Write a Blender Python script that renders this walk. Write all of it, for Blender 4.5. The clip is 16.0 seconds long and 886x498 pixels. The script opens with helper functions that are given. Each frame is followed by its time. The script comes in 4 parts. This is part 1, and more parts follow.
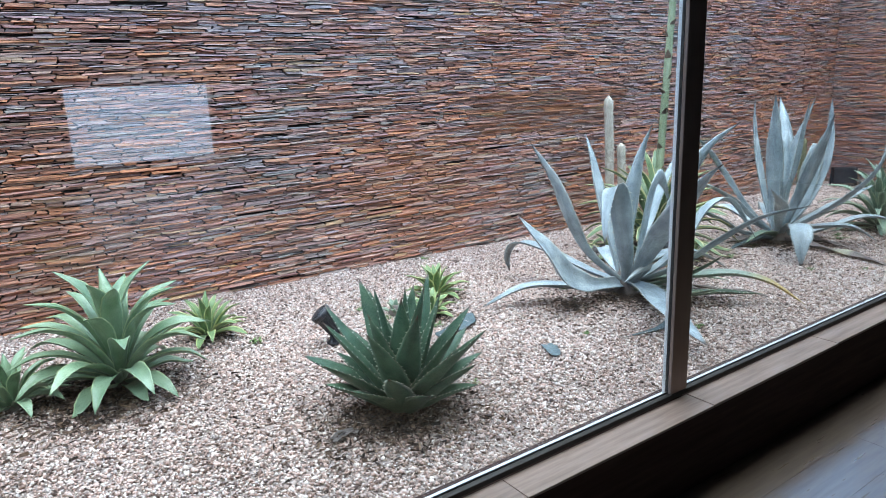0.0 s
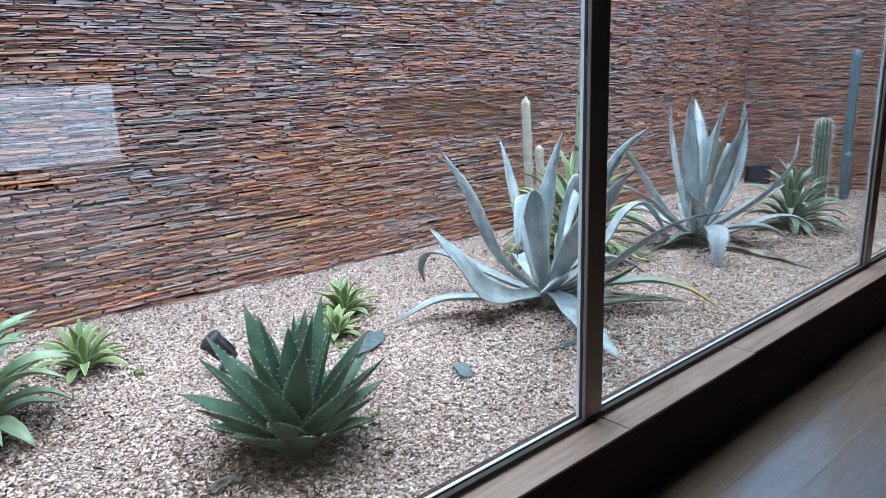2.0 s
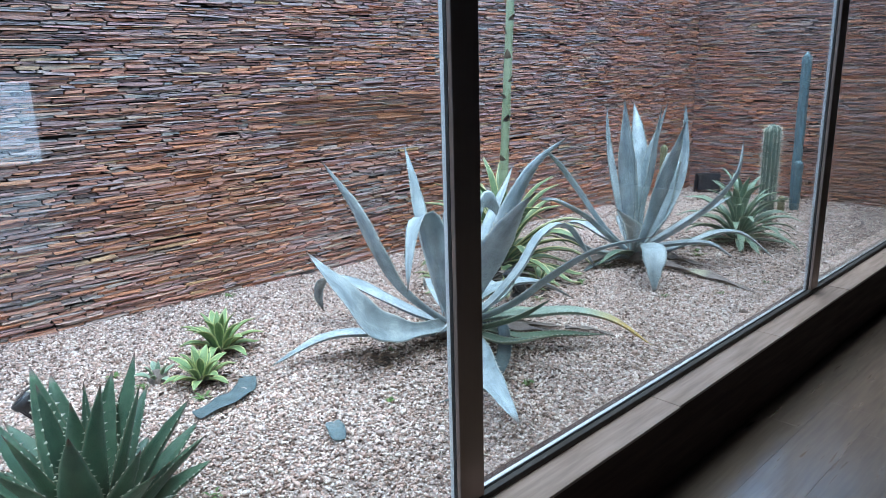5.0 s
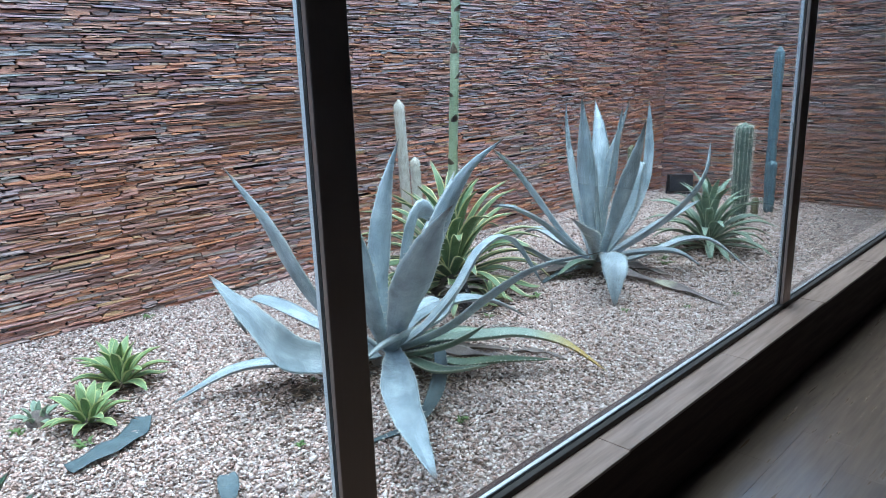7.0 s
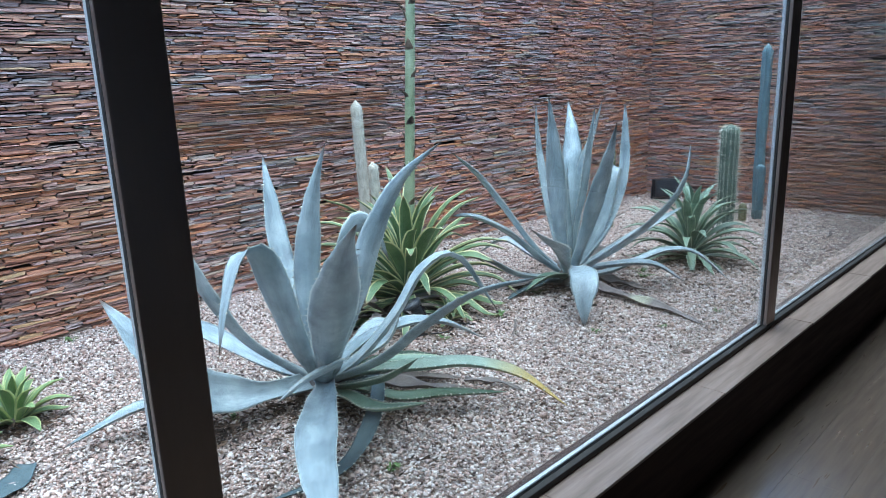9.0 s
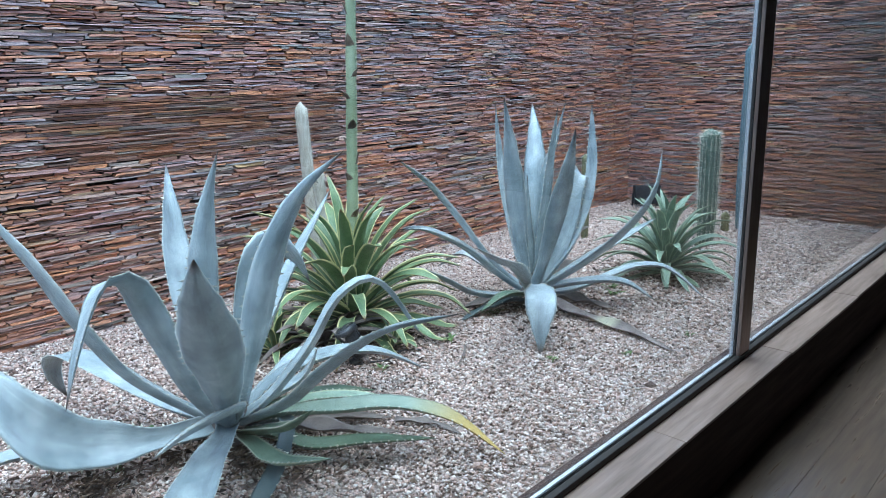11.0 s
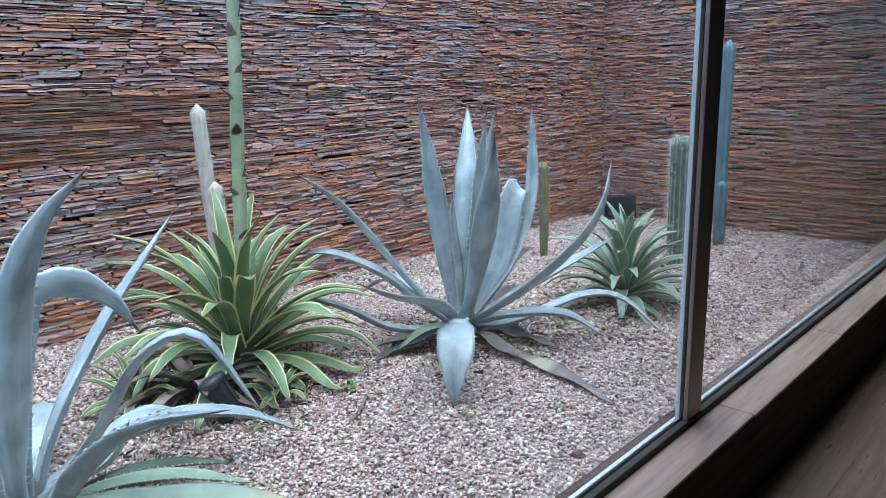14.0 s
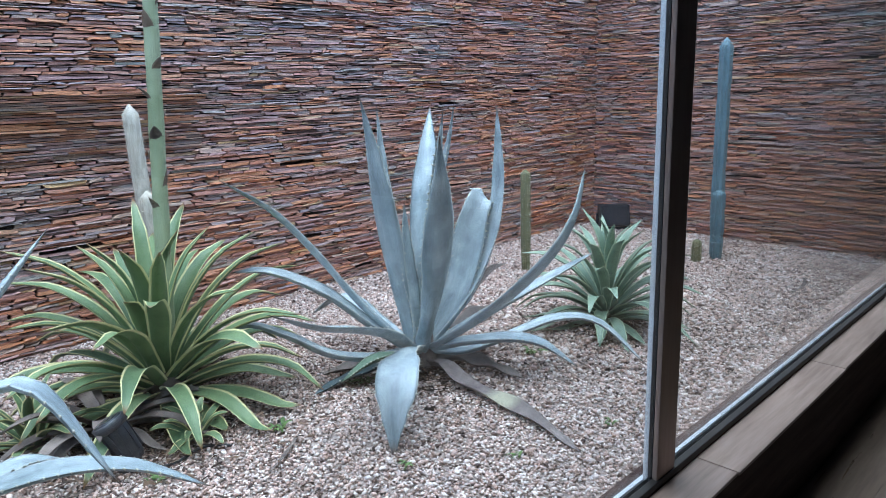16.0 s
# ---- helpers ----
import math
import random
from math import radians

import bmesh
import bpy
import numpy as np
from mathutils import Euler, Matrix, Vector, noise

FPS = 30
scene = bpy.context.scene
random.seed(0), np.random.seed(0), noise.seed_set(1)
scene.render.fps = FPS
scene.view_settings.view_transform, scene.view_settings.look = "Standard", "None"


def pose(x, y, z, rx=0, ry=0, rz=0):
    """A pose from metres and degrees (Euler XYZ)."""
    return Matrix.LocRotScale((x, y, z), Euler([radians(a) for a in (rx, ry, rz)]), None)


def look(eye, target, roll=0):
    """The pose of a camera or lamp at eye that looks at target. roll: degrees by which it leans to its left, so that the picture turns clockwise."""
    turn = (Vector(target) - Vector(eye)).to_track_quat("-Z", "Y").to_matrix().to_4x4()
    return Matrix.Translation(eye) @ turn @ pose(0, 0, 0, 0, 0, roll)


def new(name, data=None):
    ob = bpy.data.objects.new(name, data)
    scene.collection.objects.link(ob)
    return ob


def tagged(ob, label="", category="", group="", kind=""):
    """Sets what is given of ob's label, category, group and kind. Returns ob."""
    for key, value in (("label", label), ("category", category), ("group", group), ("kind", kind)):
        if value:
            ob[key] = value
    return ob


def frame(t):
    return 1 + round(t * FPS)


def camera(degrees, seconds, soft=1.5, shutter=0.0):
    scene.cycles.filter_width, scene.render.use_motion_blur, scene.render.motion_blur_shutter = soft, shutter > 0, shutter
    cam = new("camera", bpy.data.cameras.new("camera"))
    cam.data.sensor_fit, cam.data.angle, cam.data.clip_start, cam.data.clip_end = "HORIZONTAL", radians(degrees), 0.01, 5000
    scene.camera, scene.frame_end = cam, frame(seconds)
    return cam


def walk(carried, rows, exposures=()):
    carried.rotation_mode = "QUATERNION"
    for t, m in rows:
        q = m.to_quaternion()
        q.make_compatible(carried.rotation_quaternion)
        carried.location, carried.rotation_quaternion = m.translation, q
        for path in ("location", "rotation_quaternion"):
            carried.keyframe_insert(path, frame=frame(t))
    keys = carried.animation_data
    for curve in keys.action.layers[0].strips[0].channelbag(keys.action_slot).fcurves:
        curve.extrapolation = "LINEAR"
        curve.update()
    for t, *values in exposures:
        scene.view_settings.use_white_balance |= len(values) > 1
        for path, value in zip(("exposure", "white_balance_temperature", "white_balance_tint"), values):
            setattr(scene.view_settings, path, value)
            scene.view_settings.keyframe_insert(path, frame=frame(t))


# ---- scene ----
cam = camera(64.6, 16.0, 0.5)
PATH = [
    (0, (2.464, 2.431, 1.481), (3.579, 4.017, 0.988), -2.1),
    (0.5, (2.538, 2.47, 1.487), (3.696, 4.022, 0.987), -2.2),
    (1, (2.583, 2.497, 1.486), (3.82, 3.987, 0.984), -2.1),
    (1.5, (2.636, 2.513, 1.485), (3.884, 3.993, 0.983), -2.2),
    (2, (2.713, 2.541, 1.482), (3.975, 4.009, 0.981), -2.1),
    (2.5, (2.795, 2.561, 1.482), (4.066, 4.021, 0.981), -2.0),
    (3, (2.877, 2.585, 1.483), (4.152, 4.041, 0.98), -2.0),
    (3.5, (2.968, 2.614, 1.483), (4.249, 4.065, 0.978), -2.0),
    (4, (3.085, 2.64, 1.477), (4.373, 4.085, 0.973), -2.0),
    (4.2, (3.126, 2.647, 1.484), (4.423, 4.083, 0.977), -1.8),
    (6.3, (3.564, 2.747, 1.45), (4.923, 4.126, 0.948), -2.0),
    (6.5, (3.602, 2.754, 1.451), (4.962, 4.131, 0.947), -2.0),
    (7, (3.7, 2.782, 1.438), (5.063, 4.157, 0.936), -1.9),
    (7.5, (3.797, 2.802, 1.433), (5.159, 4.178, 0.931), -1.9),
    (8, (3.892, 2.821, 1.425), (5.254, 4.198, 0.925), -2.0),
    (8.5, (3.99, 2.843, 1.42), (5.354, 4.218, 0.92), -2.1),
    (9, (4.081, 2.865, 1.405), (5.452, 4.234, 0.91), -2.0),
    (9.2, (4.133, 2.88, 1.393), (5.504, 4.25, 0.9), -2.0),
    (11.3, (4.545, 2.945, 1.376), (5.929, 4.304, 0.889), -1.8),
    (11.5, (4.587, 2.953, 1.367), (5.973, 4.312, 0.884), -1.8),
    (12, (4.7, 2.973, 1.359), (6.087, 4.33, 0.877), -1.8),
    (12.5, (4.814, 2.993, 1.353), (6.203, 4.349, 0.871), -1.7),
    (13, (4.928, 3.007, 1.345), (6.316, 4.365, 0.865), -1.8),
    (13.5, (5.034, 3.023, 1.337), (6.421, 4.383, 0.86), -1.8),
    (14, (5.135, 3.036, 1.334), (6.518, 4.399, 0.858), -1.8),
    (14.5, (5.239, 3.059, 1.326), (6.621, 4.425, 0.852), -1.7),
    (15, (5.341, 3.073, 1.315), (6.717, 4.446, 0.846), -1.9),
    (15.5, (5.436, 3.09, 1.306), (6.807, 4.47, 0.842), -1.9),
    (16, (5.524, 3.117, 1.297), (6.894, 4.5, 0.836), -1.8),
]
LIGHT = [(0.0, 2.53, 5900, 4), (4.0, 2.49, 5680, 2), (9.0, 2.42, 5450, 0), (12.0, 2.41, 5520, 2), (14.0, 2.37, 5600, 5), (16.0, 2.32, 5600, 5)]
walk(cam, [(t, look(eye, target, roll)) for t, eye, target, roll in PATH], LIGHT)

# ---------------------------------------------------------------- world and light
world = bpy.data.worlds.new("overcast_sky")
scene.world = world
world.use_nodes = True
wn = world.node_tree.nodes
sky = wn.new("ShaderNodeTexSky")
sky.sky_type = "NISHITA"
sky.sun_disc = False
sky.sun_elevation = radians(76)
sky.sun_rotation = radians(210)
sky.air_density, sky.dust_density, sky.ozone_density = 1.0, 1.0, 1.0
wn["Background"].inputs["Strength"].default_value = 0.15
world.node_tree.links.new(sky.outputs[0], wn["Background"].inputs[0])

sun = new("sun", bpy.data.lights.new("sun", "SUN"))
sun.data.energy = 1.3
sun.data.angle = radians(78)
sun.data.color = (1.0, 0.985, 0.965)
sun.matrix_world = look((5.2, 6.0, 9.0), (5.4, 4.9, 0.0))


# ---------------------------------------------------------------- materials
def mat(name, colour=(0.5, 0.5, 0.5), rough=0.5, metal=0.0):
    m = bpy.data.materials.new(name)
    m.use_nodes = True
    p = m.node_tree.nodes["Principled BSDF"]
    p.inputs["Base Color"].default_value = (*colour, 1)
    p.inputs["Roughness"].default_value = rough
    p.inputs["Metallic"].default_value = metal
    return m


def nd(m, kind, **sets):
    n = m.node_tree.nodes.new(kind)
    for k, v in sets.items():
        n.inputs[k.replace("_", " ")].default_value = v
    return n


def wire(m, a, b):
    m.node_tree.links.new(a, b)


def bsdf(m):
    return m.node_tree.nodes["Principled BSDF"]


def ramp(m, source, stops, interpolation="LINEAR"):
    r = m.node_tree.nodes.new("ShaderNodeValToRGB")
    r.color_ramp.interpolation = interpolation
    e = r.color_ramp.elements
    while len(e) < len(stops):
        e.new(0.5)
    for el, (pos, col) in zip(e, stops):
        el.position, el.color = pos, (*col, 1)
    wire(m, source, r.inputs[0])
    return r.outputs[0]


def coords(m, stretch=(1, 1, 1), space="Object"):
    t = m.node_tree.nodes.new("ShaderNodeTexCoord")
    mp = m.node_tree.nodes.new("ShaderNodeMapping")
    mp.inputs["Scale"].default_value = stretch
    wire(m, t.outputs[space], mp.inputs[0])
    return mp.outputs[0]


def noise_tex(m, scale, detail=4, vec=None, rough=0.55):
    n = nd(m, "ShaderNodeTexNoise", Scale=scale, Detail=detail, Roughness=rough)
    if vec is not None:
        wire(m, vec, n.inputs["Vector"])
    return n.outputs["Fac"]


def mix(m, fac, a, b, blend="MIX"):
    n = m.node_tree.nodes.new("ShaderNodeMix")
    n.data_type, n.blend_type = "RGBA", blend
    for s, v in ((n.inputs[0], fac), (n.inputs[6], a), (n.inputs[7], b)):
        if isinstance(v, (int, float)):
            s.default_value = v
        elif isinstance(v, tuple):
            s.default_value = (*v, 1)
        else:
            wire(m, v, s)
    return n.outputs[2]


def bump(m, height, strength, distance):
    b = nd(m, "ShaderNodeBump", Strength=strength, Distance=distance)
    wire(m, height, b.inputs["Height"])
    wire(m, b.outputs[0], bsdf(m).inputs["Normal"])


SLATE = [(0.0, (0.10, 0.075, 0.072)), (0.07, (0.374, 0.174, 0.127)), (0.17, (0.549, 0.240, 0.145)), (0.27, (0.725, 0.317, 0.145)), (0.36, (0.528, 0.288, 0.245)), (0.44, (0.395, 0.298, 0.292)),
         (0.52, (0.594, 0.308, 0.237)), (0.60, (0.725, 0.356, 0.182)), (0.68, (0.515, 0.317, 0.301)), (0.76, (0.364, 0.345, 0.301)), (0.84, (0.681, 0.451, 0.346)), (0.92, (0.440, 0.375, 0.383)), (1.0, (0.639, 0.402, 0.177))]


def slate_material(name, per_object):
    m = mat(name, rough=0.62)
    if per_object:
        rnd = m.node_tree.nodes.new("ShaderNodeObjectInfo").outputs["Random"]
        vec = coords(m, (6, 40, 40), "Generated")
        patch = noise_tex(m, 0.8, 3, coords(m, (0.3, 1, 1)))
    else:
        rnd = m.node_tree.nodes.new("ShaderNodeNewGeometry").outputs["Random Per Island"]
        vec = coords(m, (7, 7, 46))
        patch = noise_tex(m, 0.8, 3, coords(m, (1, 1, 1)))
    base = ramp(m, rnd, SLATE)
    grain = noise_tex(m, 4.0, 6, vec, 0.65)
    col = mix(m, 0.9, base, ramp(m, grain, [(0.28, (0.36, 0.33, 0.32)), (0.48, (0.90, 0.86, 0.84)), (0.70, (1.50, 1.39, 1.30))]), "MULTIPLY")
    rust = mix(m, ramp(m, patch, [(0.50, (0, 0, 0)), (0.64, (0.38, 0.38, 0.38))]), col, (0.46, 0.22, 0.11))
    rust = mix(m, ramp(m, patch, [(0.36, (0.24, 0.24, 0.24)), (0.48, (0, 0, 0))]), rust, (0.30, 0.33, 0.32))
    wire(m, rust, bsdf(m).inputs["Base Color"])
    wire(m, ramp(m, grain, [(0.3, (0.75,) * 3), (0.7, (0.45,) * 3)]), bsdf(m).inputs["Roughness"])
    bump(m, grain, 0.9, 0.006)
    return m


M_SLATE = slate_material("slate_pieces", False)
M_SLATE_PART = slate_material("slate_piece", True)
M_MORTAR = mat("dark_slate_backing", (0.024, 0.019, 0.017), 0.95)
bump(M_MORTAR, noise_tex(M_MORTAR, 60, 4), 0.4, 0.003)

M_GRAVEL = mat("gravel_stones", rough=0.75)
_r = M_GRAVEL.node_tree.nodes.new("ShaderNodeNewGeometry").outputs["Random Per Island"]
_c = ramp(M_GRAVEL, _r, [(0.0, (0.075, 0.047, 0.04)), (0.12, (0.20, 0.13, 0.105)), (0.26, (0.47, 0.33, 0.275)), (0.42, (0.64, 0.475, 0.41)), (0.56, (0.72, 0.575, 0.505)),
                         (0.66, (0.44, 0.355, 0.325)), (0.78, (0.85, 0.75, 0.68)), (0.92, (0.90, 0.83, 0.77)), (1.0, (0.36, 0.30, 0.28))])
_n = noise_tex(M_GRAVEL, 2.2, 4, coords(M_GRAVEL))
_c = mix(M_GRAVEL, 0.6, _c, ramp(M_GRAVEL, _n, [(0.3, (0.76, 0.655, 0.60)), (0.65, (1.06, 0.975, 0.935))]), "MULTIPLY")
wire(M_GRAVEL, _c, bsdf(M_GRAVEL).inputs["Base Color"])
M_SOIL = mat("gravel_bed", (0.30, 0.22, 0.18), 0.95)
_n = noise_tex(M_SOIL, 90, 5, coords(M_SOIL))
wire(M_SOIL, ramp(M_SOIL, _n, [(0.3, (0.20, 0.15, 0.125)), (0.7, (0.50, 0.40, 0.35))]), bsdf(M_SOIL).inputs["Base Color"])
bump(M_SOIL, _n, 0.8, 0.01)


def wood_material(name, dark, light, rough, scale=1.0, stretch=(1.2, 14, 14)):
    m = mat(name, rough=rough)
    v = coords(m, tuple(s * scale for s in stretch))
    g = noise_tex(m, 3.0, 7, v, 0.6)
    rnd = m.node_tree.nodes.new("ShaderNodeObjectInfo").outputs["Random"]
    tone = ramp(m, rnd, [(0.0, (0.90, 0.89, 0.88)), (1.0, (1.10, 1.08, 1.06))])
    c = ramp(m, g, [(0.28, dark), (0.72, light)])
    wire(m, mix(m, 1.0, c, tone, "MULTIPLY"), bsdf(m).inputs["Base Color"])
    wire(m, ramp(m, g, [(0.2, (rough + 0.12,) * 3), (0.8, (rough - 0.08,) * 3)]), bsdf(m).inputs["Roughness"])
    bump(m, g, 0.15, 0.002)
    return m


M_SILL = wood_material("sill_wood", (0.15, 0.115, 0.10), (0.29, 0.23, 0.205), 0.42)
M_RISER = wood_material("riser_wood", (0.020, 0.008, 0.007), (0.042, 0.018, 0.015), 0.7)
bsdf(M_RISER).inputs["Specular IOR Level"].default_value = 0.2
M_PLANK = wood_material("floor_wood", (0.075, 0.056, 0.040), (0.15, 0.115, 0.085), 0.30)
bsdf(M_PLANK).inputs["Coat Weight"].default_value = 1.0
bsdf(M_PLANK).inputs["Coat Roughness"].default_value = 0.2
bsdf(M_PLANK).inputs["Coat IOR"].default_value = 1.9
M_BRONZE = mat("bronze_aluminium", (0.30, 0.245, 0.22), 0.35, 0.8)
_n = noise_tex(M_BRONZE, 5, 5, coords(M_BRONZE, (20, 20, 1)))
wire(M_BRONZE, ramp(M_BRONZE, _n, [(0.3, (0.30,) * 3), (0.7, (0.48,) * 3)]), bsdf(M_BRONZE).inputs["Roughness"])
M_GASKET = mat("black_rubber", (0.012, 0.012, 0.013), 0.6)
M_BARE = mat("bare_aluminium", (0.76, 0.75, 0.74), 0.45, 0.1)
bump(M_BARE, noise_tex(M_BARE, 40, 4, coords(M_BARE)), 0.1, 0.001)
M_GLASS = mat("window_glass", (0.935, 0.974, 0.968), 0.0)
bsdf(M_GLASS).inputs["Transmission Weight"].default_value = 1.0
bsdf(M_GLASS).inputs["IOR"].default_value = 1.58
M_PLASTER = mat("interior_plaster", (0.07, 0.06, 0.055), 0.9)
bump(M_PLASTER, noise_tex(M_PLASTER, 30, 5, coords(M_PLASTER)), 0.15, 0.003)
wire(M_PLASTER, ramp(M_PLASTER, noise_tex(M_PLASTER, 1.5, 4, coords(M_PLASTER)), [(0.3, (0.060, 0.050, 0.045)), (0.7, (0.085, 0.072, 0.066))]), bsdf(M_PLASTER).inputs["Base Color"])
M_RENDER = mat("grey_render", (0.42, 0.40, 0.38), 0.9)
wire(M_RENDER, ramp(M_RENDER, noise_tex(M_RENDER, 2.5, 5, coords(M_RENDER)), [(0.3, (0.36, 0.34, 0.32)), (0.7, (0.47, 0.45, 0.43))]), bsdf(M_RENDER).inputs["Base Color"])


def leaf_material(name, deep, pale, margin=None, edge=0.12, rough=0.5, bands=0.0, tip=None):
    """Waxy leaf; u runs across the blade and v along it, so margins and tips follow the blade."""
    m = mat(name, rough=rough)
    uv = m.node_tree.nodes.new("ShaderNodeUVMap").outputs[0]
    sep = m.node_tree.nodes.new("ShaderNodeSeparateXYZ")
    wire(m, uv, sep.inputs[0])
    v = coords(m, (1, 1, 1))
    fib = nd(m, "ShaderNodeMapping")
    fib.inputs["Scale"].default_value = (26, 1.6, 1)
    wire(m, uv, fib.inputs[0])
    streak = noise_tex(m, 1.0, 5, fib.outputs[0], 0.6)
    blotch = noise_tex(m, 7.0, 6, v, 0.65)
    rnd = m.node_tree.nodes.new("ShaderNodeObjectInfo").outputs["Random"]
    c = ramp(m, blotch, [(0.32, deep), (0.68, pale)])
    c = mix(m, 0.45, c, ramp(m, streak, [(0.3, (0.72,) * 3), (0.7, (1.22,) * 3)]), "MULTIPLY")
    c = mix(m, 1.0, c, ramp(m, rnd, [(0.0, (0.84, 0.86, 0.86)), (1.0, (1.12, 1.10, 1.08))]), "MULTIPLY")
    if bands:
        across = nd(m, "ShaderNodeMapping")
        across.inputs["Scale"].default_value = (2.2, 6.5, 1)
        wire(m, uv, across.inputs[0])
        spun = nd(m, "ShaderNodeVectorMath")
        spun.operation = "ADD"
        wire(m, across.outputs[0], spun.inputs[0])
        wire(m, rnd, spun.inputs[1])
        print_ = noise_tex(m, 1.0, 3, spun.outputs[0], 0.5)
        c = mix(m, bands, c, ramp(m, print_, [(0.36, (0.62, 0.63, 0.66)), (0.46, (0.92, 0.92, 0.93)), (0.56, (1.0, 1.0, 1.0)), (0.66, (1.28, 1.24, 1.22))]), "MULTIPLY")
    if margin:
        away = m.node_tree.nodes.new("ShaderNodeMath")
        away.operation = "SUBTRACT"
        wire(m, sep.outputs[0], away.inputs[0])
        away.inputs[1].default_value = 0.5
        size = m.node_tree.nodes.new("ShaderNodeMath")
        size.operation = "ABSOLUTE"
        wire(m, away.outputs[0], size.inputs[0])
        wob = m.node_tree.nodes.new("ShaderNodeMath")
        wob.operation = "MULTIPLY_ADD"
        wire(m, streak, wob.inputs[0])
        wob.inputs[1].default_value = 0.12
        wire(m, size.outputs[0], wob.inputs[2])
        c = mix(m, ramp(m, wob.outputs[0], [(0.56 - edge - 0.015, (0, 0, 0)), (0.56 - edge + 0.015, (1, 1, 1))]), c, margin)
    if tip:
        c = mix(m, ramp(m, sep.outputs[1], tip[0]), c, tip[1])
    wire(m, c, bsdf(m).inputs["Base Color"])
    wire(m, ramp(m, blotch, [(0.3, (rough + 0.1,) * 3), (0.7, (rough - 0.08,) * 3)]), bsdf(m).inputs["Roughness"])
    bsdf(m).inputs["Subsurface Weight"].default_value = 0.0
    bump(m, streak, 0.2, 0.002)
    return m


END = [(0.93, (0, 0, 0)), (0.985, (1, 1, 1))]
M_BLUE = leaf_material("blue_agave_leaf", (0.245, 0.295, 0.31), (0.49, 0.54, 0.555), (0.58, 0.60, 0.57), 0.02, 0.5, 0.8, tip=(END, (0.10, 0.06, 0.04)))
M_BLUE_OLD = leaf_material("ageing_agave_leaf", (0.20, 0.26, 0.20), (0.34, 0.40, 0.31), None, 0.1, 0.55, tip=([(0.62, (0, 0, 0)), (0.85, (1, 1, 1))], (0.52, 0.36, 0.10)))
M_GREEN = leaf_material("green_succulent_leaf", (0.13, 0.215, 0.115), (0.31, 0.40, 0.26), (0.40, 0.46, 0.24), 0.035, 0.36)
M_LIME = leaf_material("lime_margined_leaf", (0.115, 0.195, 0.075), (0.25, 0.335, 0.145), (0.45, 0.48, 0.20), 0.13, 0.5)
M_DARK = leaf_material("dark_green_agave_leaf", (0.030, 0.072, 0.042), (0.105, 0.175, 0.105), (0.15, 0.16, 0.10), 0.025, 0.45, tip=(END, (0.08, 0.03, 0.02)))
M_VARI = leaf_material("variegated_agave_leaf", (0.085, 0.145, 0.065), (0.20, 0.27, 0.13), (0.62, 0.56, 0.28), 0.095, 0.48, tip=(END, (0.2, 0.1, 0.04)))
M_GREYGREEN = leaf_material("grey_green_leaf", (0.145, 0.21, 0.14), (0.28, 0.355, 0.26), (0.42, 0.46, 0.30), 0.08, 0.5)
M_DEAD = leaf_material("withered_leaf", (0.07, 0.055, 0.052), (0.27, 0.215, 0.185), None, 0.1, 0.85)
M_DEAD_PALE = leaf_material("half_withered_leaf", (0.10, 0.075, 0.072), (0.30, 0.24, 0.215), None, 0.1, 0.8, tip=([(0.44, (0, 0, 0)), (0.50, (0.7, 0.7, 0.7)), (0.57, (0.7, 0.7, 0.7)), (0.62, (0, 0, 0))], (0.46, 0.43, 0.29)))
M_OLIVE = leaf_material("dull_olive_leaf", (0.055, 0.095, 0.06), (0.14, 0.20, 0.13), (0.20, 0.25, 0.14), 0.03, 0.5)
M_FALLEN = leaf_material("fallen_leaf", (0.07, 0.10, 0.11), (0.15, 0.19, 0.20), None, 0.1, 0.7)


M_TOOTH = mat("pale_teeth", (0.66, 0.62, 0.52), 0.6)


# ---------------------------------------------------------------- builders
TEETH = {}


def mesh_of(name, verts, faces, uvs=None, smooth=True):
    me = bpy.data.meshes.new(name)
    me.from_pydata([tuple(v) for v in verts], [], faces)
    if uvs is not None:
        layer = me.uv_layers.new(name="UVMap")
        idx = np.empty(len(me.loops), dtype=np.int32)
        me.loops.foreach_get("vertex_index", idx)
        layer.data.foreach_set("uv", np.asarray(uvs, dtype=np.float32)[idx].ravel())
    if smooth:
        me.polygons.foreach_set("use_smooth", [True] * len(me.polygons))
    me.update()
    return me


def link_mesh(name, me, material, parent=None, label=""):
    ob = new(name, me)
    if not me.materials:
        me.materials.append(material)
        if me.name in TEETH:
            me.materials.append(M_TOOTH)
            me.polygons.foreach_set("material_index", [int(i >= TEETH[me.name]) for i in range(len(me.polygons))])
    if parent is not None:
        ob.parent = parent
    if label:
        ob["label"] = label
    return ob


def part(name, bm, material, parent=None, label=""):
    me = bpy.data.meshes.new(name)
    bm.to_mesh(me)
    bm.free()
    return link_mesh(name, me, material, parent, label)


def box_bm(x0, x1, y0, y1, z0, z1, bevel=0.0):
    bm = bmesh.new()
    bmesh.ops.create_cube(bm, size=1.0)
    bmesh.ops.scale(bm, vec=(x1 - x0, y1 - y0, z1 - z0), verts=bm.verts)
    bmesh.ops.translate(bm, vec=((x0 + x1) / 2, (y0 + y1) / 2, (z0 + z1) / 2), verts=bm.verts)
    if bevel:
        bmesh.ops.bevel(bm, geom=bm.edges[:], offset=bevel, segments=2, affect="EDGES", profile=0.6)
    return bm


